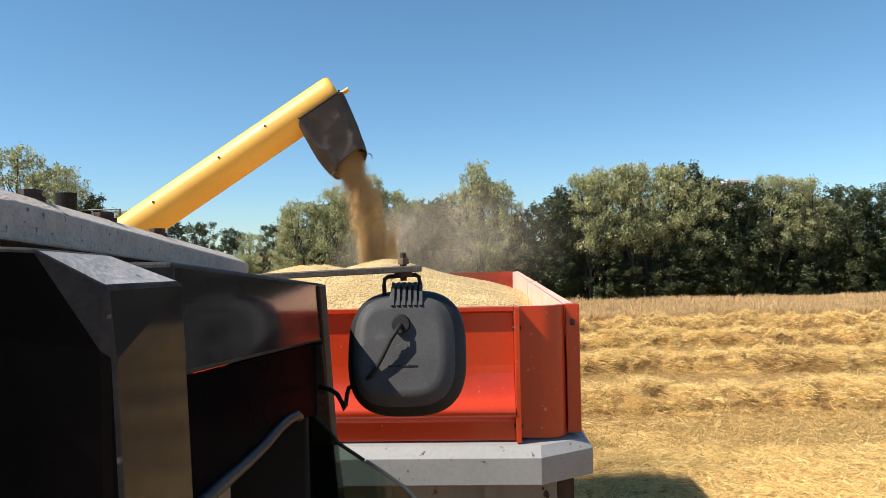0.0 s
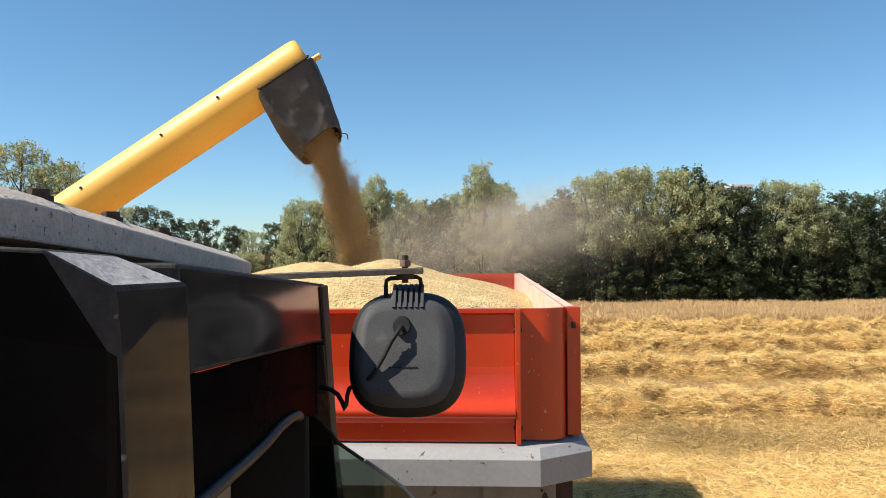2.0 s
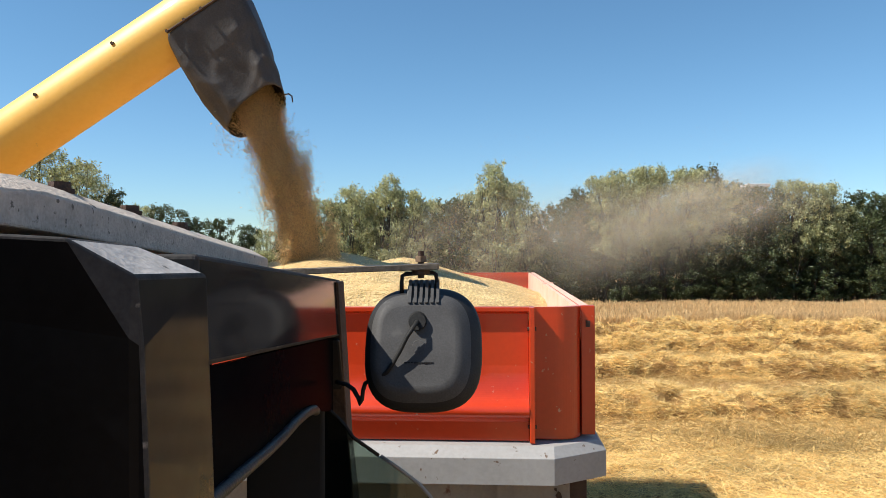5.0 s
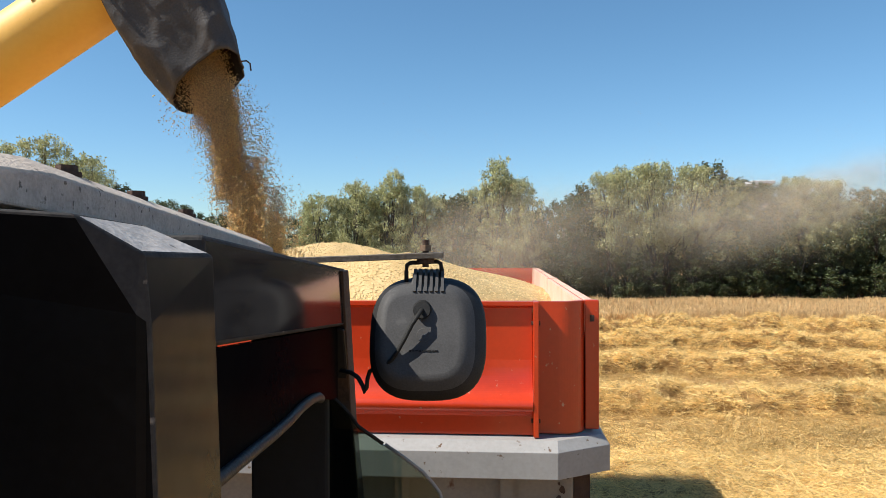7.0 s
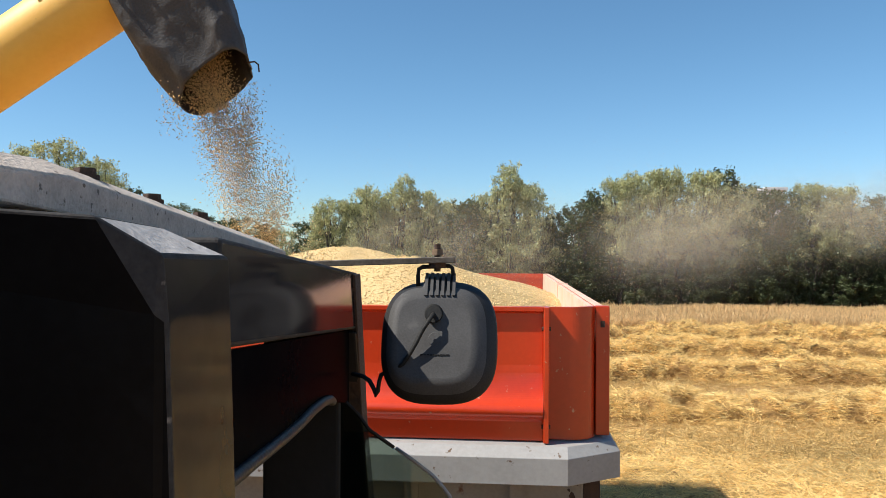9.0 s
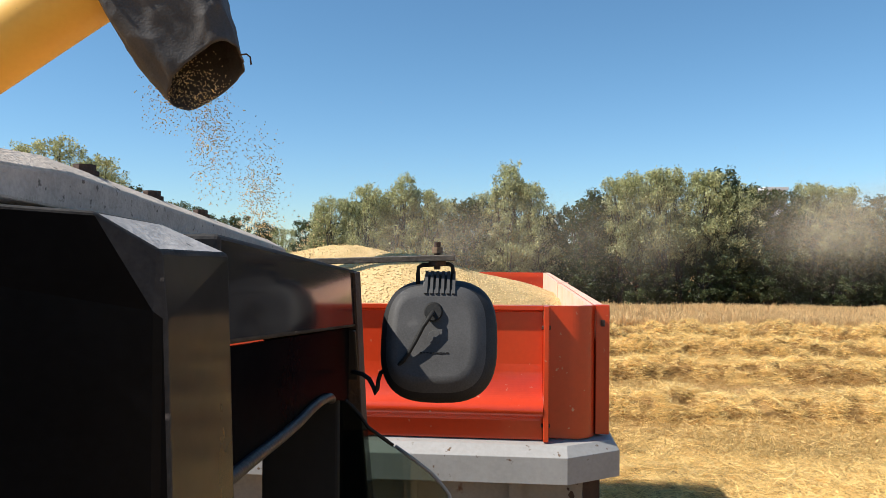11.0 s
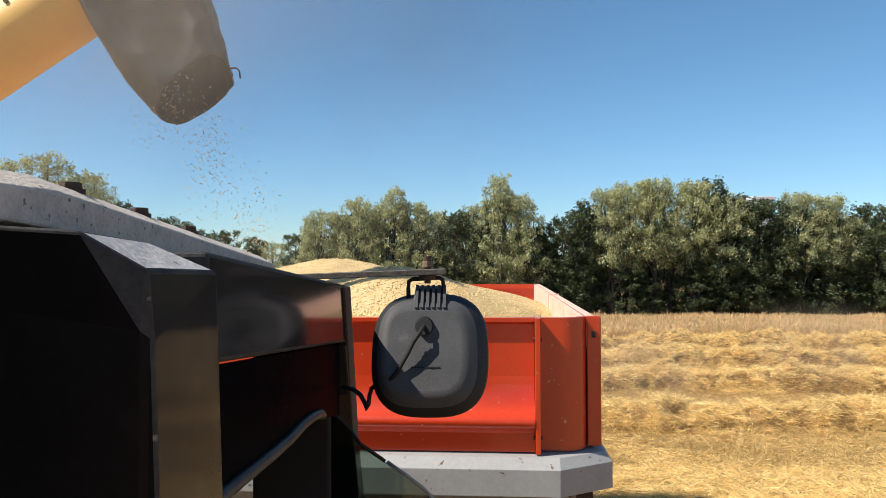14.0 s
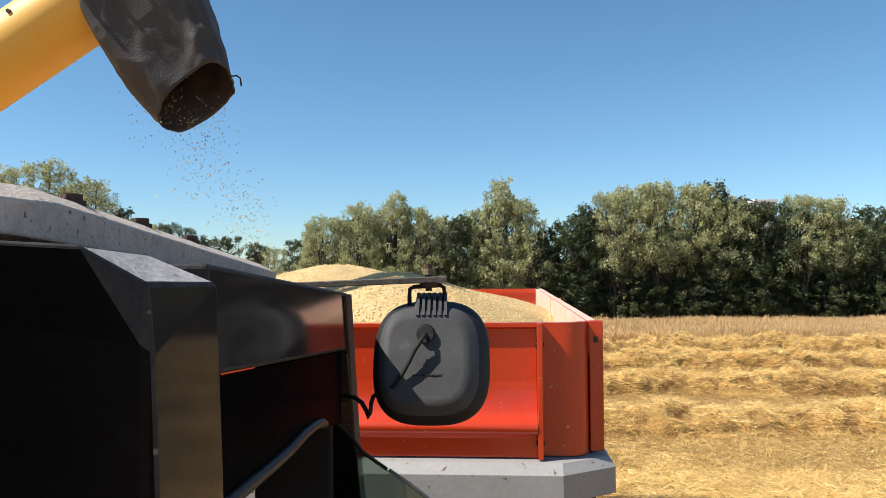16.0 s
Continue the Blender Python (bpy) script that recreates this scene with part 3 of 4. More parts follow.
def kernels(points, name, size=0.0075, seed=3, flat=0.0, simple=False, stuff=None):
    """Many wheat kernels, each a small pointed spindle."""
    g = np.random.default_rng(seed)
    n = len(points)
    a = g.normal(size=(n, 3))
    a[:, 2] *= 1 - flat
    a /= np.linalg.norm(a, axis=1)[:, None]
    b = np.cross(a, g.normal(size=(n, 3)))
    b /= np.linalg.norm(b, axis=1)[:, None]
    c = np.cross(a, b)
    s = size * g.uniform(0.75, 1.2, n)[:, None]
    if simple:
        v = np.stack([points - a * s, points + a * s, points + b * s * 0.6, points + c * s * 0.6], 1).reshape(-1, 3)
        f = (np.arange(n)[:, None, None] * 4 + np.array([(0, 2, 1), (0, 3, 2), (0, 1, 3), (1, 2, 3)])[None]).reshape(-1, 3)
        return cloud_mesh(name, v, f, stuff or KERNEL)
    v = np.stack([points - a * s, points + b * s * 0.5, points + c * s * 0.5, points - b * s * 0.5, points - c * s * 0.5, points + a * s], 1).reshape(-1, 3)
    tri = np.array([(0, 2, 1), (0, 3, 2), (0, 4, 3), (0, 1, 4), (5, 1, 2), (5, 2, 3), (5, 3, 4), (5, 4, 1)])
    f = (np.arange(n)[:, None, None] * 6 + tri[None]).reshape(-1, 3)
    return cloud_mesh(name, v, f, stuff or KERNEL)


def build_heap():
    xs, ys = np.linspace(-WID + 0.0, -0.031, 110), np.linspace(0.031, LEN - 0.055, 240)
    X, Y = np.meshgrid(xs, ys)
    Z = heap_z(X, Y) + rng.normal(0, 0.002, X.shape)
    top = np.stack([X, Y, Z], -1).reshape(-1, 3)
    w, hgt = len(xs), len(ys)
    jj, ii = np.meshgrid(np.arange(hgt - 1), np.arange(w - 1), indexing="ij")
    a = (jj * w + ii).ravel()
    heap = new("grain_heap", cloud_mesh("grain_heap", top, np.stack([a, a + 1, a + w + 1, a + w], 1), GRAIN))
    heap.matrix_basis = TRAILER
    for p in heap.data.polygons:
        p.use_smooth = True
    tagged(heap, "heap of golden wheat grain filling the red trailer", "grain", kind="stuff")
    n = 32000
    x = -0.04 - (WID - 0.06) * rng.uniform(0, 1, n)
    y = 0.04 + 5.0 * rng.uniform(0, 1, n) ** 1.7
    ob = new("loose_kernels", kernels(np.stack([x, y, heap_z(x, y) + 0.002], 1), "loose_kernels", 0.0085, 5, 0.6))
    ob.parent = heap
    ob["kind"] = "stuff"


def build_mound(cx, cy, r, h, name, deep=1.0):
    """A fresh grain cone growing out of the heap, placed to fit the camera's view."""
    k, m = 44, 14
    rings = []
    for j in range(m + 1):
        s = 1 - j / m
        rings.append([(r * s * math.cos(a) * (1 + 0.05 * math.sin(3 * a)), deep * r * s * math.sin(a), h * (1 - s * s) * (1 - 0.25 * s) - 0.05 * s + 0.006 * math.sin(5 * a + 9 * s)) for a in np.arange(k) * 2 * math.pi / k])
    ob = part(name, loft(rings[:-1]), GRAIN, None, smooth=True)
    ob.matrix_basis = TRAILER @ pose(cx, cy, 0)
    tagged(ob, "fresh mound of pale wheat grain on the heap", "grain", kind="stuff")
    g = np.random.default_rng(9)
    n = 9000
    a, s = g.uniform(0, 2 * math.pi, n), np.sqrt(g.uniform(0, 1, n))
    p = np.stack([r * s * np.cos(a) * (1 + 0.05 * np.sin(3 * a)), deep * r * s * np.sin(a), h * (1 - s * s) * (1 - 0.25 * s) - 0.05 * s + 0.006 * np.sin(5 * a + 9 * s) + 0.001], 1)
    ks = new("loose_kernels", kernels(p, "loose_kernels", 0.0065, 8, 0.6))
    ks.parent = ob
    ks["kind"] = "stuff"
    return ob


# ---- tractor cab and work light ----
def build_tractor():
    t = empty("tractor", pose(0, 0, 0), "dark tractor cab with dusty grey roof beside the camera", "tractor")
    # roof: bevelled rim, falling to the rear
    def rim(y):
        return 3.051 - 0.0885 * (y - 0.514) if y > 0.53 else 3.0496 + 0.02 * (y - 0.53)
    rings = []
    for y in (-1.0, -0.25, 0.30, 0.53, 0.60, 0.80, 1.0, 1.150, 1.168):
        z, e = rim(y), 0.002 if y > 1.16 else 0.0
        low = 3.013 - 0.0720 * (y - 0.513)
        rings.append([(-0.300 - e, y, min(low, z - 0.02)), (-0.298 - e, y, z - 0.011), (-0.300 - e, y, z - 0.009), (-0.322 - e, y, z + 0.003), (-0.36 - e, y, z + 0.006), (-1.0, y, z + 0.03 - e), (-1.66, y, z), (-1.67, y, z - 0.030)])
    roof = soft_edges(part("roof", loft(rings), ROOF, t, "dust-covered grey roof panel"), 0.002)
    # upright faces: grime plus some shade painted into a darker roof colour
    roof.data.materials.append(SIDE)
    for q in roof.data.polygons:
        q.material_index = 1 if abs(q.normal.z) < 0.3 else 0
    for y in (0.6065, 0.739, 0.875):
        z = rim(y) + 0.005
        bolt = part("roof_bolt", rod((-0.330, y, z - 0.003), (-0.330, y, z + 0.0066), 0.0092, 0.0086, n=6), RUST, t, "rusty hexagon bolt")
        part("washer", rod((-0.330, y, z - 0.003), (-0.330, y, z + 0.0010), 0.0115, n=18), RUST, bolt)
    # upper side panel over the window
    bm = prism([(-0.18, 0.503, 2.9957), (-0.18, 1.130, 2.952), (-0.18, 1.136, 2.867), (-0.18, 0.503, 2.9175)], (-0.13, 0, 0))
    bm.faces.ensure_lookup_table()
    bm.faces[2].material_index = 1
    pan = soft_edges(part("side_panel", bm, BLACK, t), 0.004, 3)
    pan.data.materials.append(SMUT)
    pan.modifiers[0].material = 1
    soft_edges(part("rear_pillar", prism([(-0.178, 1.095, 2.866), (-0.178, 1.136, 2.866), (-0.178, 1.47, 2.30), (-0.178, 1.55, 1.3), (-0.178, 1.43, 1.3), (-0.178, 1.39, 2.30)], (-0.05, 0, 0)), BLACK, t), 0.004)
    soft_edges(part("end_strip", prism([(-0.1765, 1.0777, 2.9510), (-0.1765, 1.1327, 2.9508), (-0.1765, 1.2247, 2.6879), (-0.1765, 1.1669, 2.7019)], (-0.03, 0, 0)), RUST, t, "dark rusty edge of the cab's rear corner"), 0.002)
    # window pane over the curved sill, open below it
    arch = [(0.50, 2.819), (0.549, 2.813), (0.60, 2.811), (0.642, 2.809), (0.701, 2.806), (0.771, 2.804), (0.832, 2.805), (0.88, 2.803), (0.907, 2.801), (0.944, 2.796), (0.956, 2.791)]
    # reflection nearly off, so the pane stays black
    part("window_pane", prism([(-0.188, 0.50, 2.915), (-0.188, 1.10, 2.868), (-0.188, 1.10, 2.76)] + [(-0.188, y, z) for y, z in arch[::-1]], (-0.005, 0, 0)), PANE, t, "dark side window")
    part("window_seal", tube([(-0.186, y, z) for y, z in arch], 0.0058, 10), SEAL, t, "grey worn rubber edge", smooth=True)
    soft_edges(part("corner_lining", prism([(-0.306, 1.06, 1.3), (-0.196, 1.06, 1.3), (-0.196, 1.06, 2.87), (-0.306, 1.06, 2.87)], (0, 0.02, 0)), DARK, t), 0.004)
    # near door frame with chamfered, dusty shoulder
    A, A2, B, Lp, R2, M = (-0.1765, 0.397, 2.9838), (-0.1735, 0.3978, 2.945), (-0.172, 0.4985, 2.9816), (-0.2055, 0.377, 3.0050), (-0.204, 0.460, 3.0010), (-0.1785, 0.3915, 2.951)
    low = 1.3
    bm = bmesh.new()
    v = {k: bm.verts.new(p) for k, p in dict(A=A, A2=A2, B=B, L=Lp, R=R2, M=M, Ab=(-0.120, 0.405, low), Bb=(-0.120, 0.508, low), Mb=(-0.184, 0.393, low), Lf=(-0.60, 0.30, 3.03), Lb=(-0.60, 0.30, low), Rb=(-0.204, 0.52, low), Rf=(-0.60, 0.52, 3.01), Rfb=(-0.60, 0.52, low)).items()}
    for q in ("A A2 M L", "A B Bb Ab A2", "A2 Ab Mb M", "L M Mb Lb Lf", "B R Rb Bb", "R Rf Rfb Rb", "L Lf Rf R", "Lf Lb Rfb Rf", "Ab Bb Rb Rfb Lb Mb"):
        bm.faces.new([v[k] for k in q.split()])
    bm.faces.new([v[k] for k in "A L R B".split()])
    bm.faces.ensure_lookup_table()
    # front faces (1) get darker paint that stands in for their dark reflection
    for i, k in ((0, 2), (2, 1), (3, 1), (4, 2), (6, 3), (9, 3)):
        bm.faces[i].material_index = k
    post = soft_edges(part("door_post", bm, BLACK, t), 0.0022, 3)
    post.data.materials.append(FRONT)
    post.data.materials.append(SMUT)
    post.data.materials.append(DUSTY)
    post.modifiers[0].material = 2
    # rear quarter glass, swung open, with its seal
    edge = [(-0.211, 2.771), (-0.200, 2.770), (-0.190, 2.764), (-0.178, 2.753), (-0.167, 2.741), (-0.155, 2.724), (-0.118, 2.698), (-0.089, 2.678), (-0.064, 2.659), (-0.048, 2.641), (-0.039, 2.629), (-0.031, 2.60), (-0.027, 2.55), (-0.025, 2.2)]
    g = part("quarter_glass", prism([(x, 1.080, z) for x, z in edge] + [(-0.211, 1.080, 2.2)], (0.0, 0.005, 0)), GLASS, t, "greenish tinted glass pane standing open")
    part("glass_seal", tube([(x - 0.001, 1.0825, z + 0.002) for x, z in edge[:7]], 0.0026), RUBBER, g, smooth=True)
    part("glass_edge", tube([(x + 0.0015, 1.0825, z + 0.0015) for x, z in edge[6:]], 0.0026), GREY, g, "pale polished glass edge", smooth=True)
    part("hinge_strip", box(-0.2165, -0.2115, 1.078, 1.088, 2.2, 2.772), RUBBER, g)
    # lower cab, fender and wheels under the view
    soft_edges(part("cab_body", box(-1.66, -0.24, 0.56, 1.36, 0.95, 2.0), DARK, t), 0.02)
    soft_edges(part("cab_wall", box(-1.64, -1.58, 0.3, 1.1, 2.0, 3.0), DARK, t), 0.01)
    # unseen wall, added to give the door post a dark reflection
    soft_edges(part("cab_front", box(-1.66, -0.26, -1.0, -0.94, 0.95, 2.99), DARK, t), 0.02)
    soft_edges(part("cab_floor", box(-1.66, -0.26, -0.94, 0.56, 0.95, 1.1), DARK, t), 0.02)
    part("cab_lining", box(-1.58, -0.36, 0.56, 1.08, 2.005, 2.93), DARK, t)
    for x in (-0.28, -1.62):
        w = part("wheel", loft([[(x + o, 0.75 + r * math.cos(a), 0.8 + r * math.sin(a)) for a in np.arange(40) * math.pi / 20] for o, r in ((-0.2, 0.45), (-0.22, 0.72), (-0.17, 0.8), (0.17, 0.8), (0.22, 0.72), (0.2, 0.45))]), TYRE, t, smooth=True)
        part("rim", loft([[(x + o, 0.75 + r * math.cos(a), 0.8 + r * math.sin(a)) for a in np.arange(24) * math.pi / 12] for o, r in ((-0.18, 0.45), (-0.05, 0.2), (0.05, 0.2), (0.18, 0.45))]), STEEL, w)
    part("rear_axle", rod((-1.5, 0.75, 0.8), (-0.4, 0.75, 0.8), 0.15), STEEL, t)
    soft_edges(part("hitch", box(-1.05, -0.85, 0.6, 1.52, 0.55, 0.75), STEEL, t), 0.01)
    # flat iron that carries the work light
    soft_edges(part("bracket_arm", prism([(-0.275, 1.060, 2.9610), (-0.030, 1.020, 2.9700), (-0.030, 1.056, 2.9700), (-0.275, 1.096, 2.9610)], (0, 0, 0.0085)), STEEL, t, "worn flat iron bracket"), 0.001)
    return t


def build_work_light():
    c = Vector((-0.051, 1.04, 2.8595))
    lamp = empty("work_light", Matrix.Translation(c), "black square work light hanging on a bracket, seen from behind", "work light")
    def ring(y, w, h, p, dx=0.0, dz=0.0, n=48):
        out = []
        for k in range(n):
            a = 2 * math.pi * k / n
            ca, sa = math.cos(a), math.sin(a)
            out.append((dx + w * math.copysign(abs(ca) ** (2 / p), ca), y, dz + h * math.copysign(abs(sa) ** (2 / p), sa)))
        return out
    rings = [ring(0.050, 0.071, 0.074, 2.9), ring(0.046, 0.0805, 0.0815, 2.9), ring(0.012, 0.082, 0.083, 2.9), ring(0.003, 0.0815, 0.0825, 2.9), ring(-0.004, 0.0795, 0.080, 2.9),
             ring(-0.017, 0.069, 0.0715, 3.2, -0.003, 0.005), ring(-0.0265, 0.0605, 0.0625, 3.6, -0.0055, 0.0085), ring(-0.0295, 0.056, 0.058, 3.8, -0.006, 0.009), ring(-0.0308, 0.050, 0.052, 3.8, -0.006, 0.009)]
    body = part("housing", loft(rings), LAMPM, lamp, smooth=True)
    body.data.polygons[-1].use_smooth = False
    # back keeps the paler plastic; the sides' shade is painted with a darker one
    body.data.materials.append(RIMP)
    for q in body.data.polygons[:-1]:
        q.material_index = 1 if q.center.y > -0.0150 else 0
    part("lens", loft([ring(0.0505, 0.068, 0.071, 4), ring(0.056, 0.05, 0.052, 4)]), LENS, lamp)
    # cooling fins and shoulder under the handle
    soft_edges(part("shoulder", prism([(-0.026, -0.006, 0.066), (0.022, -0.006, 0.066), (0.019, 0.012, 0.095), (-0.022, 0.012, 0.095)], (0, -0.021, -0.004)), LAMPM, lamp), 0.002)
    for k in range(6):
        x = -0.021 + k * 0.0078
        part("fin", prism([(x, -0.0265, 0.063), (x + 0.0042, -0.0265, 0.063), (x + 0.0042, -0.0085, 0.0935), (x, -0.0085, 0.0935)], (0, -0.0065, 0.003)), LAMPM, lamp)
    part("handle", tube([(-0.031, 0.004, 0.076), (-0.031, 0.002, 0.092), (-0.030, 0.0, 0.101), (-0.025, 0.0, 0.104), (0.012, 0.0, 0.106), (0.017, 0.0, 0.103), (0.018, 0.002, 0.094), (0.018, 0.004, 0.076)], 0.0030), MATT, lamp, smooth=True)
    # bolt and nut through the bracket
    b = part("bolt", rod((-0.004, 0.0, 0.098), (-0.004, 0.0, 0.136), 0.0045, n=12), RUST, lamp)
    part("nut", rod((-0.004, 0.0, 0.1205), (-0.004, 0.0, 0.129), 0.0085, n=6), NUT, b)
    part("washer", rod((-0.004, 0.0, 0.1035), (-0.004, 0.0, 0.1105), 0.0125, n=18), RUST, b)
    # cable gland, cable, raised badge and unreadable line
    part("gland", rod((-0.007, -0.028, 0.041), (-0.007, -0.039, 0.041), 0.0135, 0.0112, n=20), RUBBER, lamp)
    part("cable", tube([(-0.007, -0.036, 0.041), (-0.008, -0.045, 0.040), (-0.012, -0.0485, 0.034), (-0.020, -0.047, 0.022), (-0.030, -0.043, 0.002), (-0.038, -0.039, -0.012), (-0.046, -0.034, -0.024), (-0.058, -0.022, -0.034), (-0.072, -0.004, -0.040), (-0.080, 0.008, -0.046), (-0.083, 0.012, -0.056), (-0.084, 0.015, -0.068), (-0.0865, 0.017, -0.074), (-0.090, 0.018, -0.066), (-0.097, 0.02, -0.056), (-0.108, 0.028, -0.051), (-0.125, 0.04, -0.05)], 0.0031), RUBBER, lamp, smooth=True)
    part("badge_boss", rod((-0.004, -0.0310, 0.005), (-0.004, -0.0330, 0.005), 0.0028, n=12), LAMPM, lamp)
    part("badge", rod((-0.005, -0.0300, 0.007), (-0.005, -0.0318, 0.007), 0.0095, 0.0088, n=24), LAMPM, lamp)
    for k in range(9):
        part("mark", box(-0.024 + 0.0044 * k, -0.0205 + 0.0044 * k, -0.0322, -0.030, -0.0142 + 0.0003 * (k % 3), -0.0122 - 0.0004 * (k % 2)), MATT, lamp)
    # housing shrunk to fit the camera's view; its back sheared upwards to catch sun
    for ob in lamp.children:
        if not ob.name.startswith(("handle", "bolt")):
            for v in ob.data.vertices:
                v.co.x, v.co.z = v.co.x * 0.975, v.co.z * 0.965 + 0.0028
                v.co.y += 0.44 * v.co.z - 0.024
    return lamp


# ---- auger of the combine ----
AUG = Vector((-1.124, 8.3, 4.755))           # middle of the tube's end at the start
AXIS = Vector((0.838, 0.0, 0.545)).normalized()
UPV = Vector((-AXIS.z, 0, AXIS.x))
RAD = 0.199


def build_auger():
    a = empty("unloading_auger", Matrix.Translation(AUG), "yellow unloading auger of a combine with hanging dark spout", "auger")
    side = Vector((0, 1, 0))
    def circ(s, r, n=40):
        return [AXIS * s + side * (r * math.cos(2 * math.pi * k / n)) + UPV * (r * math.sin(2 * math.pi * k / n)) for k in range(n)]
    rings = [circ(s, RAD) for s in (-8.0, -6, -4, -2, -1.0, -0.10)] + [circ(-0.05, RAD * 0.985), circ(-0.02, RAD * 0.94), circ(0.0, RAD * 0.86)]
    part("tube", loft(rings), YELLOW, a, "yellow painted steel tube", smooth=True)
    for s in (-0.85, -1.45, -2.3, -3.2, -4.3):
        p = AXIS * s + UPV * RAD * 0.42 - side * RAD * 0.90
        part("tube_bolt", rod(p, p - side * 0.016, 0.012, n=6), RUST, a)
    k = AXIS * 0.025 - UPV * 0.05
    part("knob", rod(k - AXIS * 0.05, k + AXIS * 0.09, 0.028, 0.026, n=16), YELLOW, a)
    # pipe and handrail on the combine, beside the foot of the tube
    part("pipe", rod((-3.245, 0.5, -2.613), (-3.245, 0.5, -1.013), 0.115, n=20), MATT, a, "black upright pipe with flat cap", smooth=False)
    part("handrail", tube([(-3.135, 0.5, -2.113), (-3.085, 0.5, -1.213), (-2.625, 0.5, -1.216), (-2.625, 0.5, -2.416)], 0.016), CREAM, a, smooth=True)
    # clamping strip along the spout's upper hem
    for sgn in (-1, 1):
        p0, p1 = AXIS * -0.505 + side * sgn * RAD * 1.06 - UPV * 0.065, AXIS * 0.015 + side * sgn * RAD * 1.06 - UPV * 0.065
        part("hem_strip", tube([p0, p1], 0.009), RUST, a)
        for q in range(5):
            m = p0.lerp(p1, q / 4)
            part("hem_bolt", rod(m, m + side * sgn * 0.022, 0.011, n=6), RUST, a)
    return a


def build_sock(parent):
    """The tarpaulin spout: hem round the tube's underside, oblique lip below."""
    rings = []
    n, m = 96, 40
    for j in range(m):
        s = j / (m - 1)
        ring = []
        for i in range(n):
            a = 2 * math.pi * i / n
            ca, sa = math.cos(a), math.sin(a)
            la, lb = math.copysign(abs(ca) ** 0.7, ca), math.copysign(abs(sa) ** 0.7, sa)
            sx, sy = math.copysign(abs(ca) ** 0.30, ca), math.copysign(abs(sa) ** 0.30, sa)
            up = min(-0.072, -RAD * 1.03 * math.sqrt(max(0, 1 - sy * sy))) if ca < 0 else -0.072
            top = AXIS * (-0.235 + (0.275 if sx > 0 else 0.325) * sx) + Vector((0, RAD * 1.06 * sy, 0)) + UPV * up
            # lip: lower at the tube side, higher at the outer side
            lip = Vector((0.135, 0.02, -0.835)) + Vector((0.175, 0, 0.125)) * la + Vector((0, 0.165, 0)) * lb + Vector((0, 0, 0.115 * abs(sa) if sa < 0 else -0.03 * sa))
            p = top.lerp(lip, s) - Vector((0.036 * math.sin(math.pi * s) * (0.4 - 0.8 * ca), 0, 0))
            w = s * (1 - 0.4 * s) * 2.2
            fold = 0.011 * math.sin(3 * a + 2.0 + 1.5 * s) + 0.006 * math.sin(7 * a - 3 * s) + 0.003 * math.sin(13 * a + 6 * s)
            c1, c2 = 1 - 2.4 * abs(noise.noise((p.x * 4.2, p.y * 4.2 + 3, p.z * 2.6))), 1 - 2.2 * abs(noise.noise((p.x * 9 + 5, p.y * 9, p.z * 6)))
            crumple = 0.012 * max(0, c1) ** 3 + 0.006 * max(0, c2) ** 3 - 0.005
            out = Vector((ca, sa, 0))
            ring.append(p + out * (fold + crumple) * min(1, w))
        rings.append(ring)
    ob = part("spout", loft(rings, caps=False), SOCK, parent, "creased dark tarpaulin spout", smooth=True)
    sol = ob.modifiers.new("thickness", "SOLIDIFY")
    sol.thickness = 0.005
    part("hook", tube([(0.305, -0.02, -0.70), (0.345, -0.02, -0.695), (0.365, -0.02, -0.71), (0.37, -0.02, -0.75)], 0.0045), RUST, ob)
    return ob


# the auger's way: seconds, shift x, y, z
AUGER_WAY = [(0.0, 0.0, 0.0, 0.0), (0.5, -0.03, -0.45, 0.0), (1.0, -0.07, -0.83, 0.0), (1.5, -0.10, -1.12, 0.0), (2.0, -0.12, -1.45, 0.0), (2.5, -0.18, -1.90, -0.01), (3.0, -0.215, -2.22, -0.015), (3.5, -0.24, -2.49, -0.02),
             (4.0, -0.275, -2.75, -0.02), (5.0, -0.345, -3.30, -0.03), (6.0, -0.395, -3.75, -0.035), (6.5, -0.415, -3.94, -0.04), (7.0, -0.415, -4.15, -0.055), (7.5, -0.40, -4.18, -0.06), (8.0, -0.405, -4.20, -0.055),
             (9.0, -0.415, -4.24, -0.055), (11.5, -0.405, -4.44, -0.075), (13.0, -0.40, -4.44, -0.07), (16.0, -0.405, -4.42, -0.07)]


def auger_at(t):
    r = np.array(AUGER_WAY)
    return AUG + Vector([float(np.interp(t, r[:, 0], r[:, k])) for k in (1, 2, 3)])


# ---- falling grain and dust ----
def bunch(seed, n):
    """Normal scatter without stragglers."""
    g = np.random.default_rng(seed)
    v = g.normal(0, 1, (n, 3))
    return np.where(np.abs(v) > 1.9, g.uniform(-1.3, 1.3, (n, 3)), v)


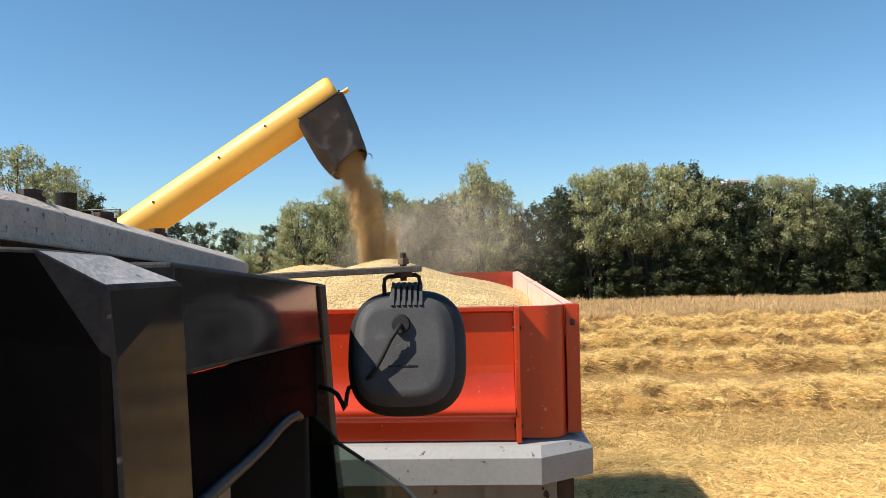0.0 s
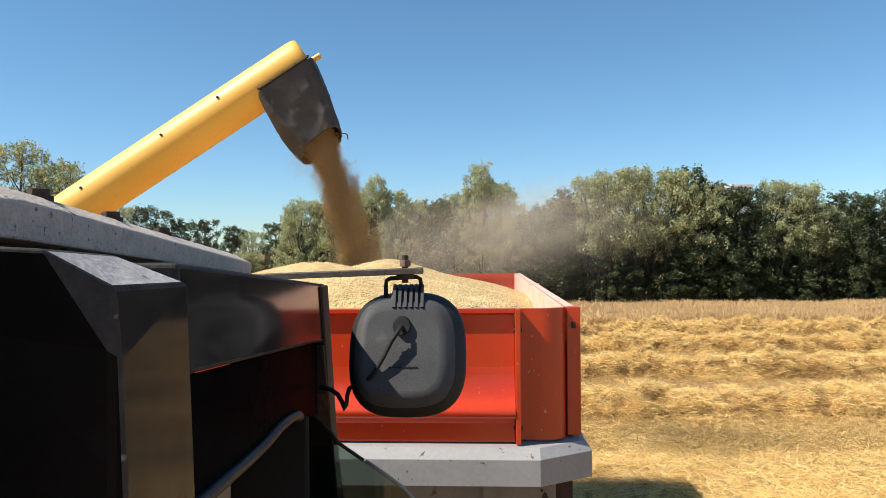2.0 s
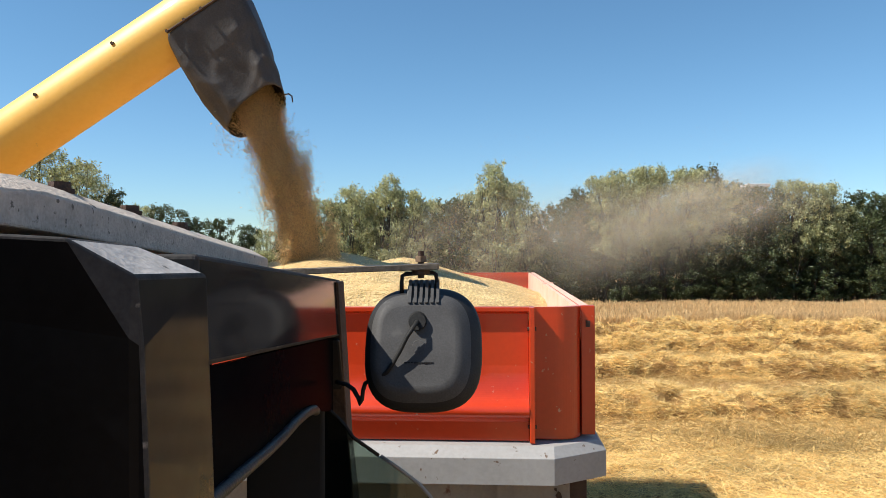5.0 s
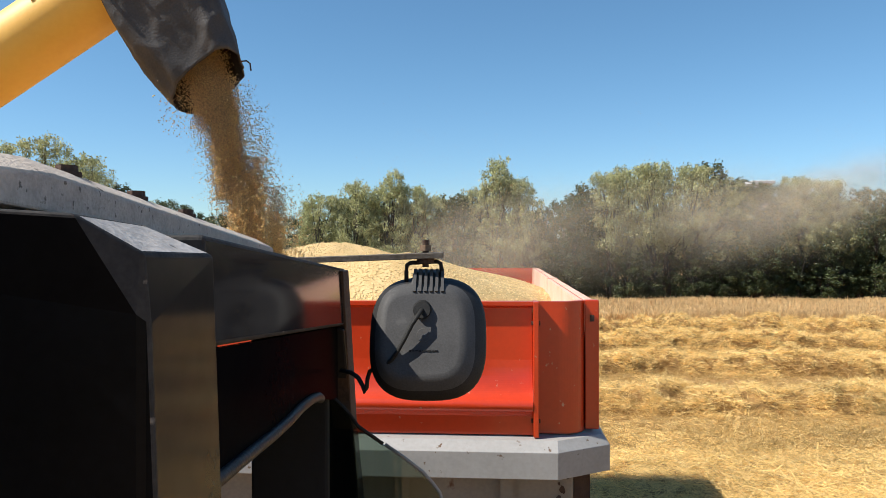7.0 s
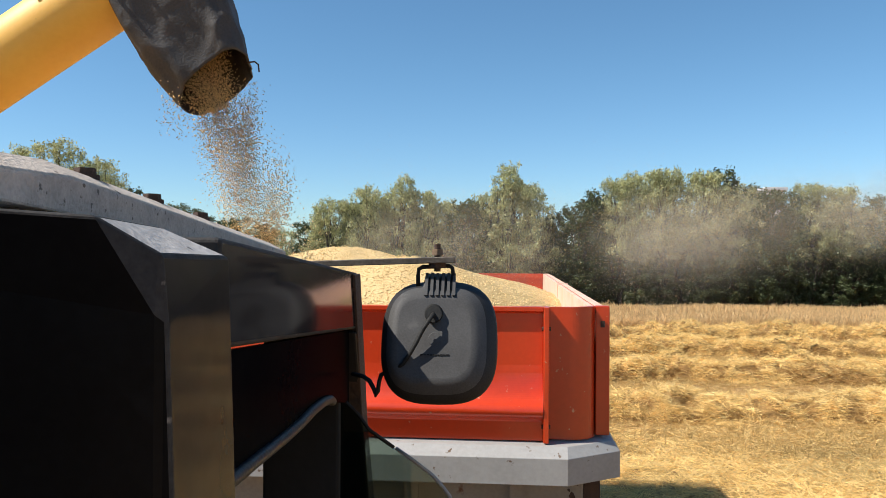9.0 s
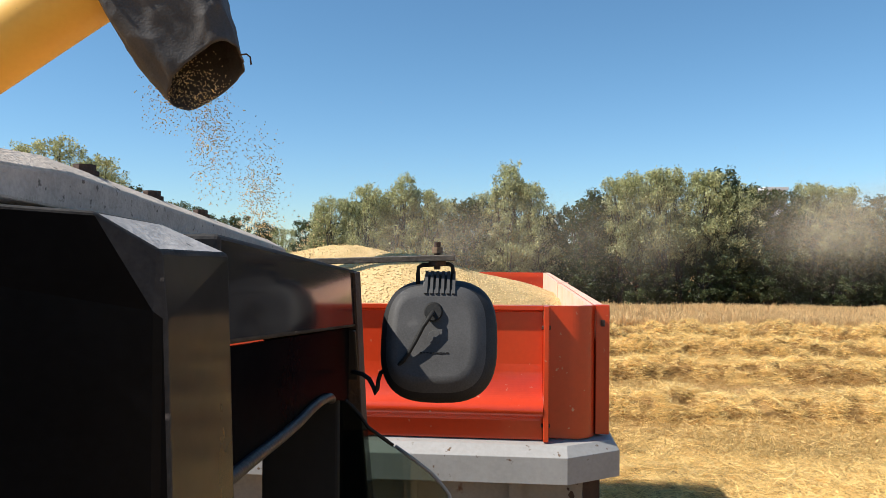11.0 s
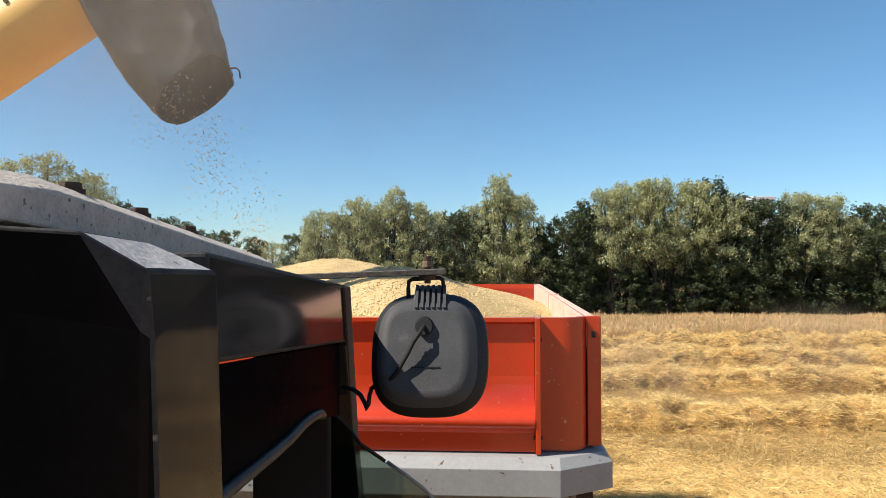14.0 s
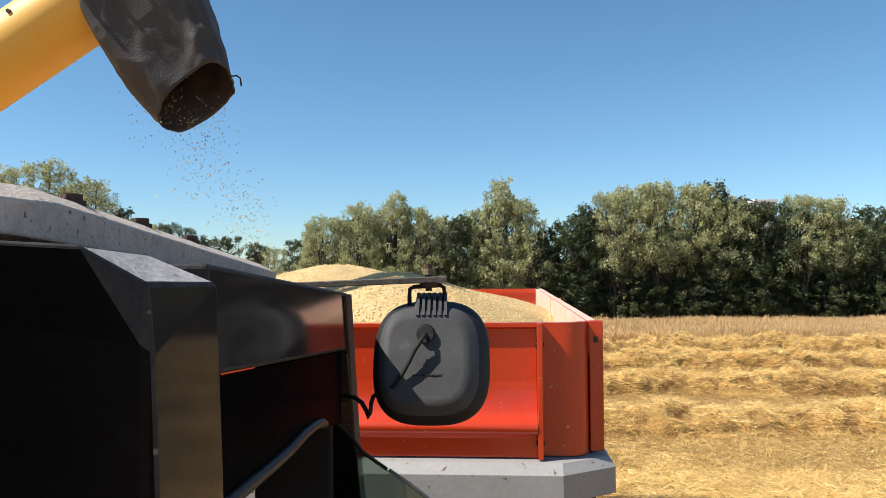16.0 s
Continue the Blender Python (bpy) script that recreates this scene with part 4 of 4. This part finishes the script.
def build_flow():
    """Batches of kernels that leave the spout in turn, fall into the heap and come again. Returns (object, strand, phase)."""
    out = []
    dense = [kernels(bunch(40 + k, 4000) * (0.034, 0.034, 0.15), "falling_grain", 0.0078, 50 + k, 0.0, True, FALLING) for k in range(4)]
    mid = [kernels(bunch(30 + k, 900) * (0.040, 0.045, 0.15), "falling_grain", 0.0066, 35 + k, 0.0, True, FALLING) for k in range(4)]
    thin = [kernels(bunch(60 + k, 300) * (0.062, 0.060, 0.15), "falling_grain", 0.006, 70 + k, 0.0, False, FALLING) for k in range(4)]
    few = [kernels(bunch(80 + k, 95) * (0.070, 0.06, 0.15), "falling_grain", 0.0056, 90 + k, 0.0, False, FALLING) for k in range(4)]
    # start offset x, y; sideways speed x, y; meshes; runs until
    strands = [(-0.03, -0.03, 0.40, -0.08, dense, 8.6), (-0.005, 0.0, 0.46, -0.04, dense, 8.3), (0.03, 0.0, 0.56, 0.0, dense, 7.9), (-0.02, 0.03, 0.42, 0.05, dense, 7.9),
               (0.06, 0.05, 0.72, 0.06, dense, 7.2), (0.09, 0.05, 0.95, 0.1, dense, 6.8), (0.12, 0.03, 1.25, 0.04, dense, 6.5),
               (-0.10, -0.02, 0.40, -0.05, mid, 9.0), (-0.08, 0.03, 0.34, 0.05, mid, 9.8), (0.02, 0.0, 0.55, 0.0, mid, 9.7), (-0.06, 0.0, 0.70, 0.0, mid, 9.6), (-0.02, 0.02, 0.75, 0.0, mid, 9.5), (0.13, 0.0, 0.95, -0.05, mid, 8.9), (0.15, -0.02, 1.4, 0.05, mid, 8.2),
               (0.12, 0.0, 1.7, 0.0, thin, 9.2), (-0.08, 0.0, 1.10, 0.0, thin, 12.6), (0.12, 0.0, 1.60, 0.1, thin, 13.4), (0.03, 0.0, 1.35, 0.0, thin, 13.0),
               (-0.08, 0.0, 1.00, 0.05, few, 20), (0.10, 0.0, 1.30, -0.05, few, 20), (0.02, 0.03, 1.15, 0.0, few, 20)]
    for si, st in enumerate(strands):
        for ph in range(5):
            ob = new("falling_grain", st[4][(si + ph) % 4])
            tagged(ob, "golden wheat grain pouring from the spout", "grain", "falling grain", "stuff")
            out.append((ob, st, (ph + 0.37 * si) % 5 / 5))
    return out


def flow_rows(st, phase, seed):
    """Rows of one batch: inside the spout, down, into the heap, back up."""
    g = random.Random(seed)
    ox, oy, vx, vy, meshes, until = st
    drop = (0.50 if ox < 0.05 else 0.66) if len(meshes[0].vertices) > 2500 else 0.78
    rows = []
    period = 15
    f = -int(phase * period)
    while f / FPS < 16.0:
        t0 = max(f / FPS, 0)
        a = auger_at(t0)
        # later batches drift faster sideways, to fit the slant seen from the camera
        push = vx + 0.45 + 0.6 * min(max(t0 - 7.6, 0) / 2.4, 1)
        lag = 0.11 if push < 1.3 else 0.10
        jx, jy = g.uniform(-0.015, 0.015), g.uniform(-0.02, 0.02)
        turn = g.uniform(-40, 40)
        for k in sorted({0, 3, 6, 9, 12, 14, max(0, -f)}):
            t, s = (f + k) / FPS, k / FPS
            if t < 0 or t > 16:
                continue
            if t0 < until:
                rows.append((t, pose(a.x + 0.13 + 0.8 * ox + jx + push * (s - lag), a.y + 0.02 + oy + jy + vy * s, a.z - drop - 2.4 * s - 4.9 * s * s, 0, 0, turn)))
            else:
                q = auger_at(t) - AXIS * 1.2
                rows.append((t, pose(q.x, q.y, q.z, 0, 57, 0)))
        f += period
    if rows[-1][0] < 16:
        rows.append((16.0, rows[-1][1]))
    return rows


def veil_material(name, least, most):
    """Thin airborne dust: mostly clear, thickest in the middle of a veil, broken up by noise."""
    m = bpy.data.materials.new(name)
    m.use_nodes = True
    n, L = m.node_tree.nodes, m.node_tree.links
    co = n.new("ShaderNodeTexCoord").outputs["Object"]
    mp = n.new("ShaderNodeMapping")
    mp.inputs["Scale"].default_value = (1 / 1.90, 0.0, 1 / 1.05)
    L.new(co, mp.inputs[0])
    ln = n.new("ShaderNodeVectorMath")
    ln.operation = "LENGTH"
    L.new(mp.outputs[0], ln.inputs[0])
    fall = n.new("ShaderNodeMapRange")
    fall.interpolation_type = "SMOOTHERSTEP"
    fall.inputs[1].default_value, fall.inputs[2].default_value, fall.inputs[3].default_value, fall.inputs[4].default_value = 0.0, 0.98, 1.0, 0.0
    L.new(ln.outputs["Value"], fall.inputs[0])
    off = n.new("ShaderNodeVectorMath")
    off.operation = "ADD"
    L.new(co, off.inputs[0])
    rnd = n.new("ShaderNodeMath")
    rnd.operation = "MULTIPLY"
    rnd.inputs[1].default_value = 40.0
    L.new(n.new("ShaderNodeObjectInfo").outputs["Random"], rnd.inputs[0])
    L.new(rnd.outputs[0], off.inputs[1])
    nz = n.new("ShaderNodeTexNoise")
    nz.inputs["Scale"].default_value, nz.inputs["Detail"].default_value = 1.7, 6
    L.new(off.outputs[0], nz.inputs[0])
    nr = n.new("ShaderNodeMapRange")
    nr.inputs[1].default_value, nr.inputs[2].default_value, nr.inputs[3].default_value, nr.inputs[4].default_value = 0.25, 0.75, least, most
    L.new(nz.outputs[0], nr.inputs[0])
    mu = n.new("ShaderNodeMath")
    mu.operation = "MULTIPLY"
    L.new(fall.outputs[0], mu.inputs[0])
    L.new(nr.outputs[0], mu.inputs[1])
    df, tl, cl = n.new("ShaderNodeBsdfDiffuse"), n.new("ShaderNodeBsdfTranslucent"), n.new("ShaderNodeBsdfTransparent")
    df.inputs[0].default_value = tl.inputs[0].default_value = (0.46, 0.405, 0.325, 1)
    a, b = n.new("ShaderNodeMixShader"), n.new("ShaderNodeMixShader")
    a.inputs[0].default_value = 0.5
    L.new(df.outputs[0], a.inputs[1])
    L.new(tl.outputs[0], a.inputs[2])
    L.new(mu.outputs[0], b.inputs[0])
    L.new(cl.outputs[0], b.inputs[1])
    L.new(a.outputs[0], b.inputs[2])
    L.new(b.outputs[0], n["Material Output"].inputs[0])
    return m


def veil_mesh(seed, material):
    """A billowing curved sheet of dust, about 2.8 m wide and 1.8 m high."""
    nu, nv = 40, 28
    U, V = np.meshgrid(np.linspace(-1, 1, nu), np.linspace(-1, 1, nv))
    bulge = 0.28 * (U * U + V * V) + 0.14 * np.sin(2.2 * U + seed) * np.cos(1.8 * V + 2 * seed) + 0.03 * np.sin(6 * U - 4 * V + seed)
    v = np.stack([1.86 * U + 0.1 * np.sin(4 * V + seed), bulge - 0.3, 1.03 * V + 0.08 * np.sin(5 * U)], -1).reshape(-1, 3)
    jj, ii = np.meshgrid(np.arange(nv - 1), np.arange(nu - 1), indexing="ij")
    a = (jj * nu + ii).ravel()
    me = cloud_mesh("dust_veil", v, np.stack([a, a + 1, a + nu + 1, a + nu], 1), material)
    for p in me.polygons:
        p.use_smooth = True
    return me


def build_dust():
    """Puffs of fine dust: two billowing veils and a loose cloud of specks each."""
    out = []
    thick, light, near = veil_material("dust_veil", 0.08, 0.36), veil_material("thin_dust_veil", 0.07, 0.27), veil_material("near_dust_veil", 0.16, 0.42)
    for k in range(3):
        g = np.random.default_rng(200 + k)
        n = 9000
        c = g.normal(0, 0.5, (14, 3)) * (0.9, 0.6, 0.6)
        p = c[g.integers(0, 14, n)] + g.normal(0, 1, (n, 3)) * (0.34, 0.30, 0.28)
        s = 0.0026 * g.uniform(0.6, 1.3, n)[:, None]
        # flakes that all show much the same face to the light
        q = g.uniform(0, 2 * math.pi, n)[:, None]
        e1, e2 = Vector((0.95, -0.32, 0.0)), Vector((0.10, 0.30, 0.95))
        a = np.cos(q) * np.array(e1) + np.sin(q) * np.array(e2) + g.normal(0, 0.12, (n, 3))
        b = np.cos(q + 1.6) * np.array(e1) + np.sin(q + 1.6) * np.array(e2) + g.normal(0, 0.12, (n, 3))
        v = np.stack([p, p + a * s * 1.5, p + b * s * 1.5], 1).reshape(-1, 3)
        out.append(cloud_mesh("dust_puff", v, np.arange(3 * n).reshape(-1, 3), HAZE))
    puffs = []
    for k in range(len(PUFFS)):
        ob = new("dust_puff", out[k % 3])
        tagged(ob, "drifting cloud of pale brown grain dust", "dust", "dust over the trailer", "stuff")
        for j in range(2 if k < 3 else 1):
            v = new("dust_veil", veil_mesh(1.7 * k + 4.1 * j, light if k > 6 else thick))
            v.parent = ob
            v.matrix_basis = pose(0.25 - 0.5 * j, 0.5 * j - 0.25, 0.05 - 0.12 * j, -20 - 8 * j, 4 * j, -38 - 14 * j)
            v["kind"] = "stuff"
        puffs.append(ob)
    last = new("dust_veil", veil_mesh(15.3, near))
    tagged(last, "thin veil of pale dust hanging before the spout", "dust", "dust over the trailer", "stuff")
    return puffs + [last]


# when each puff rises out of the heap, and how fast it drifts
PUFFS = [(-1.5, 0.42, 0.16), (-0.7, 0.45, 0.12), (0.9, 0.50, 0.09), (2.3, 0.55, 0.12), (3.6, 0.55, 0.10), (4.9, 0.60, 0.08), (6.0, 0.90, 0.07), (6.9, 0.45, 0.06), (8.0, 0.20, 0.04), (9.5, 0.02, 0.02)]
# a thin veil that hangs before the spout as the tank runs empty
LAST_VEIL = [(0.0, -1.9, -3.4), (9.5, -1.9, -3.4), (11.0, -1.3, 0.9), (12.2, -1.2, 2.2), (13.0, -1.0, 3.45), (13.6, -0.95, 3.65), (14.6, -1.0, 3.75), (15.4, -1.7, 4.1), (16.0, -3.2, 4.8)]


def puff_rows(born, speed, lift):
    rows = []
    for t in np.arange(0, 16.01, 0.5):
        s = t - born
        a = auger_at(min(max(born, 0), 8))
        x0, y0 = a.x + 0.45, max(a.y, 7.2) + 0.4
        if s < 0:
            rows.append((t, pose(-0.6, 6.4, -3.2)))
        else:
            rise = min(1, s / 0.6)
            rows.append((t, pose(x0 + speed * s + 0.07 * s * s, y0 + 0.75 * s, -3.2 + 6.0 * rise + lift * s - 1.5 * max(0, t - 12.8))))
    return rows


def motions():
    walk(auger, [(t, Matrix.Translation(AUG + Vector((x, y, z)))) for t, x, y, z in AUGER_WAY])
    for i, (ob, st, ph) in enumerate(flow):
        walk(ob, flow_rows(st, ph, i))
    for ob, cx, cy, rows in mounds:
        walk(ob, [(t, TRAILER @ pose(cx, cy, z)) for t, z in rows])
    for ob, p in zip(dust, PUFFS):
        walk(ob, puff_rows(*p))
    walk(dust[-1], [(t, pose(x, 2.45, z, -8, 0, 4)) for t, x, z in LAST_VEIL])


build_ground()
for yc in SWATHS:
    build_swath(yc)
build_stubble()
build_crop()
build_trees()
build_building()
build_trailer()
build_heap()
mounds = [(build_mound(-1.62, 1.78, 1.10, 0.28, "grain_mound"), -1.62, 1.78, ((0.0, 2.63), (2.5, 2.65), (4.5, 2.69), (6.5, 2.73), (8.0, 2.735), (16.0, 2.735))),
          (build_mound(-1.02, 0.52, 0.95, 0.30, "grain_mound", 0.52), -1.02, 0.52, ((0.0, 2.36), (4.0, 2.44), (6.0, 2.60), (7.5, 2.645), (9.0, 2.66), (12.0, 2.665), (16.0, 2.665)))]
build_tractor()
build_work_light()
auger = build_auger()
build_sock(auger)
flow = build_flow()
dust = build_dust()
motions()
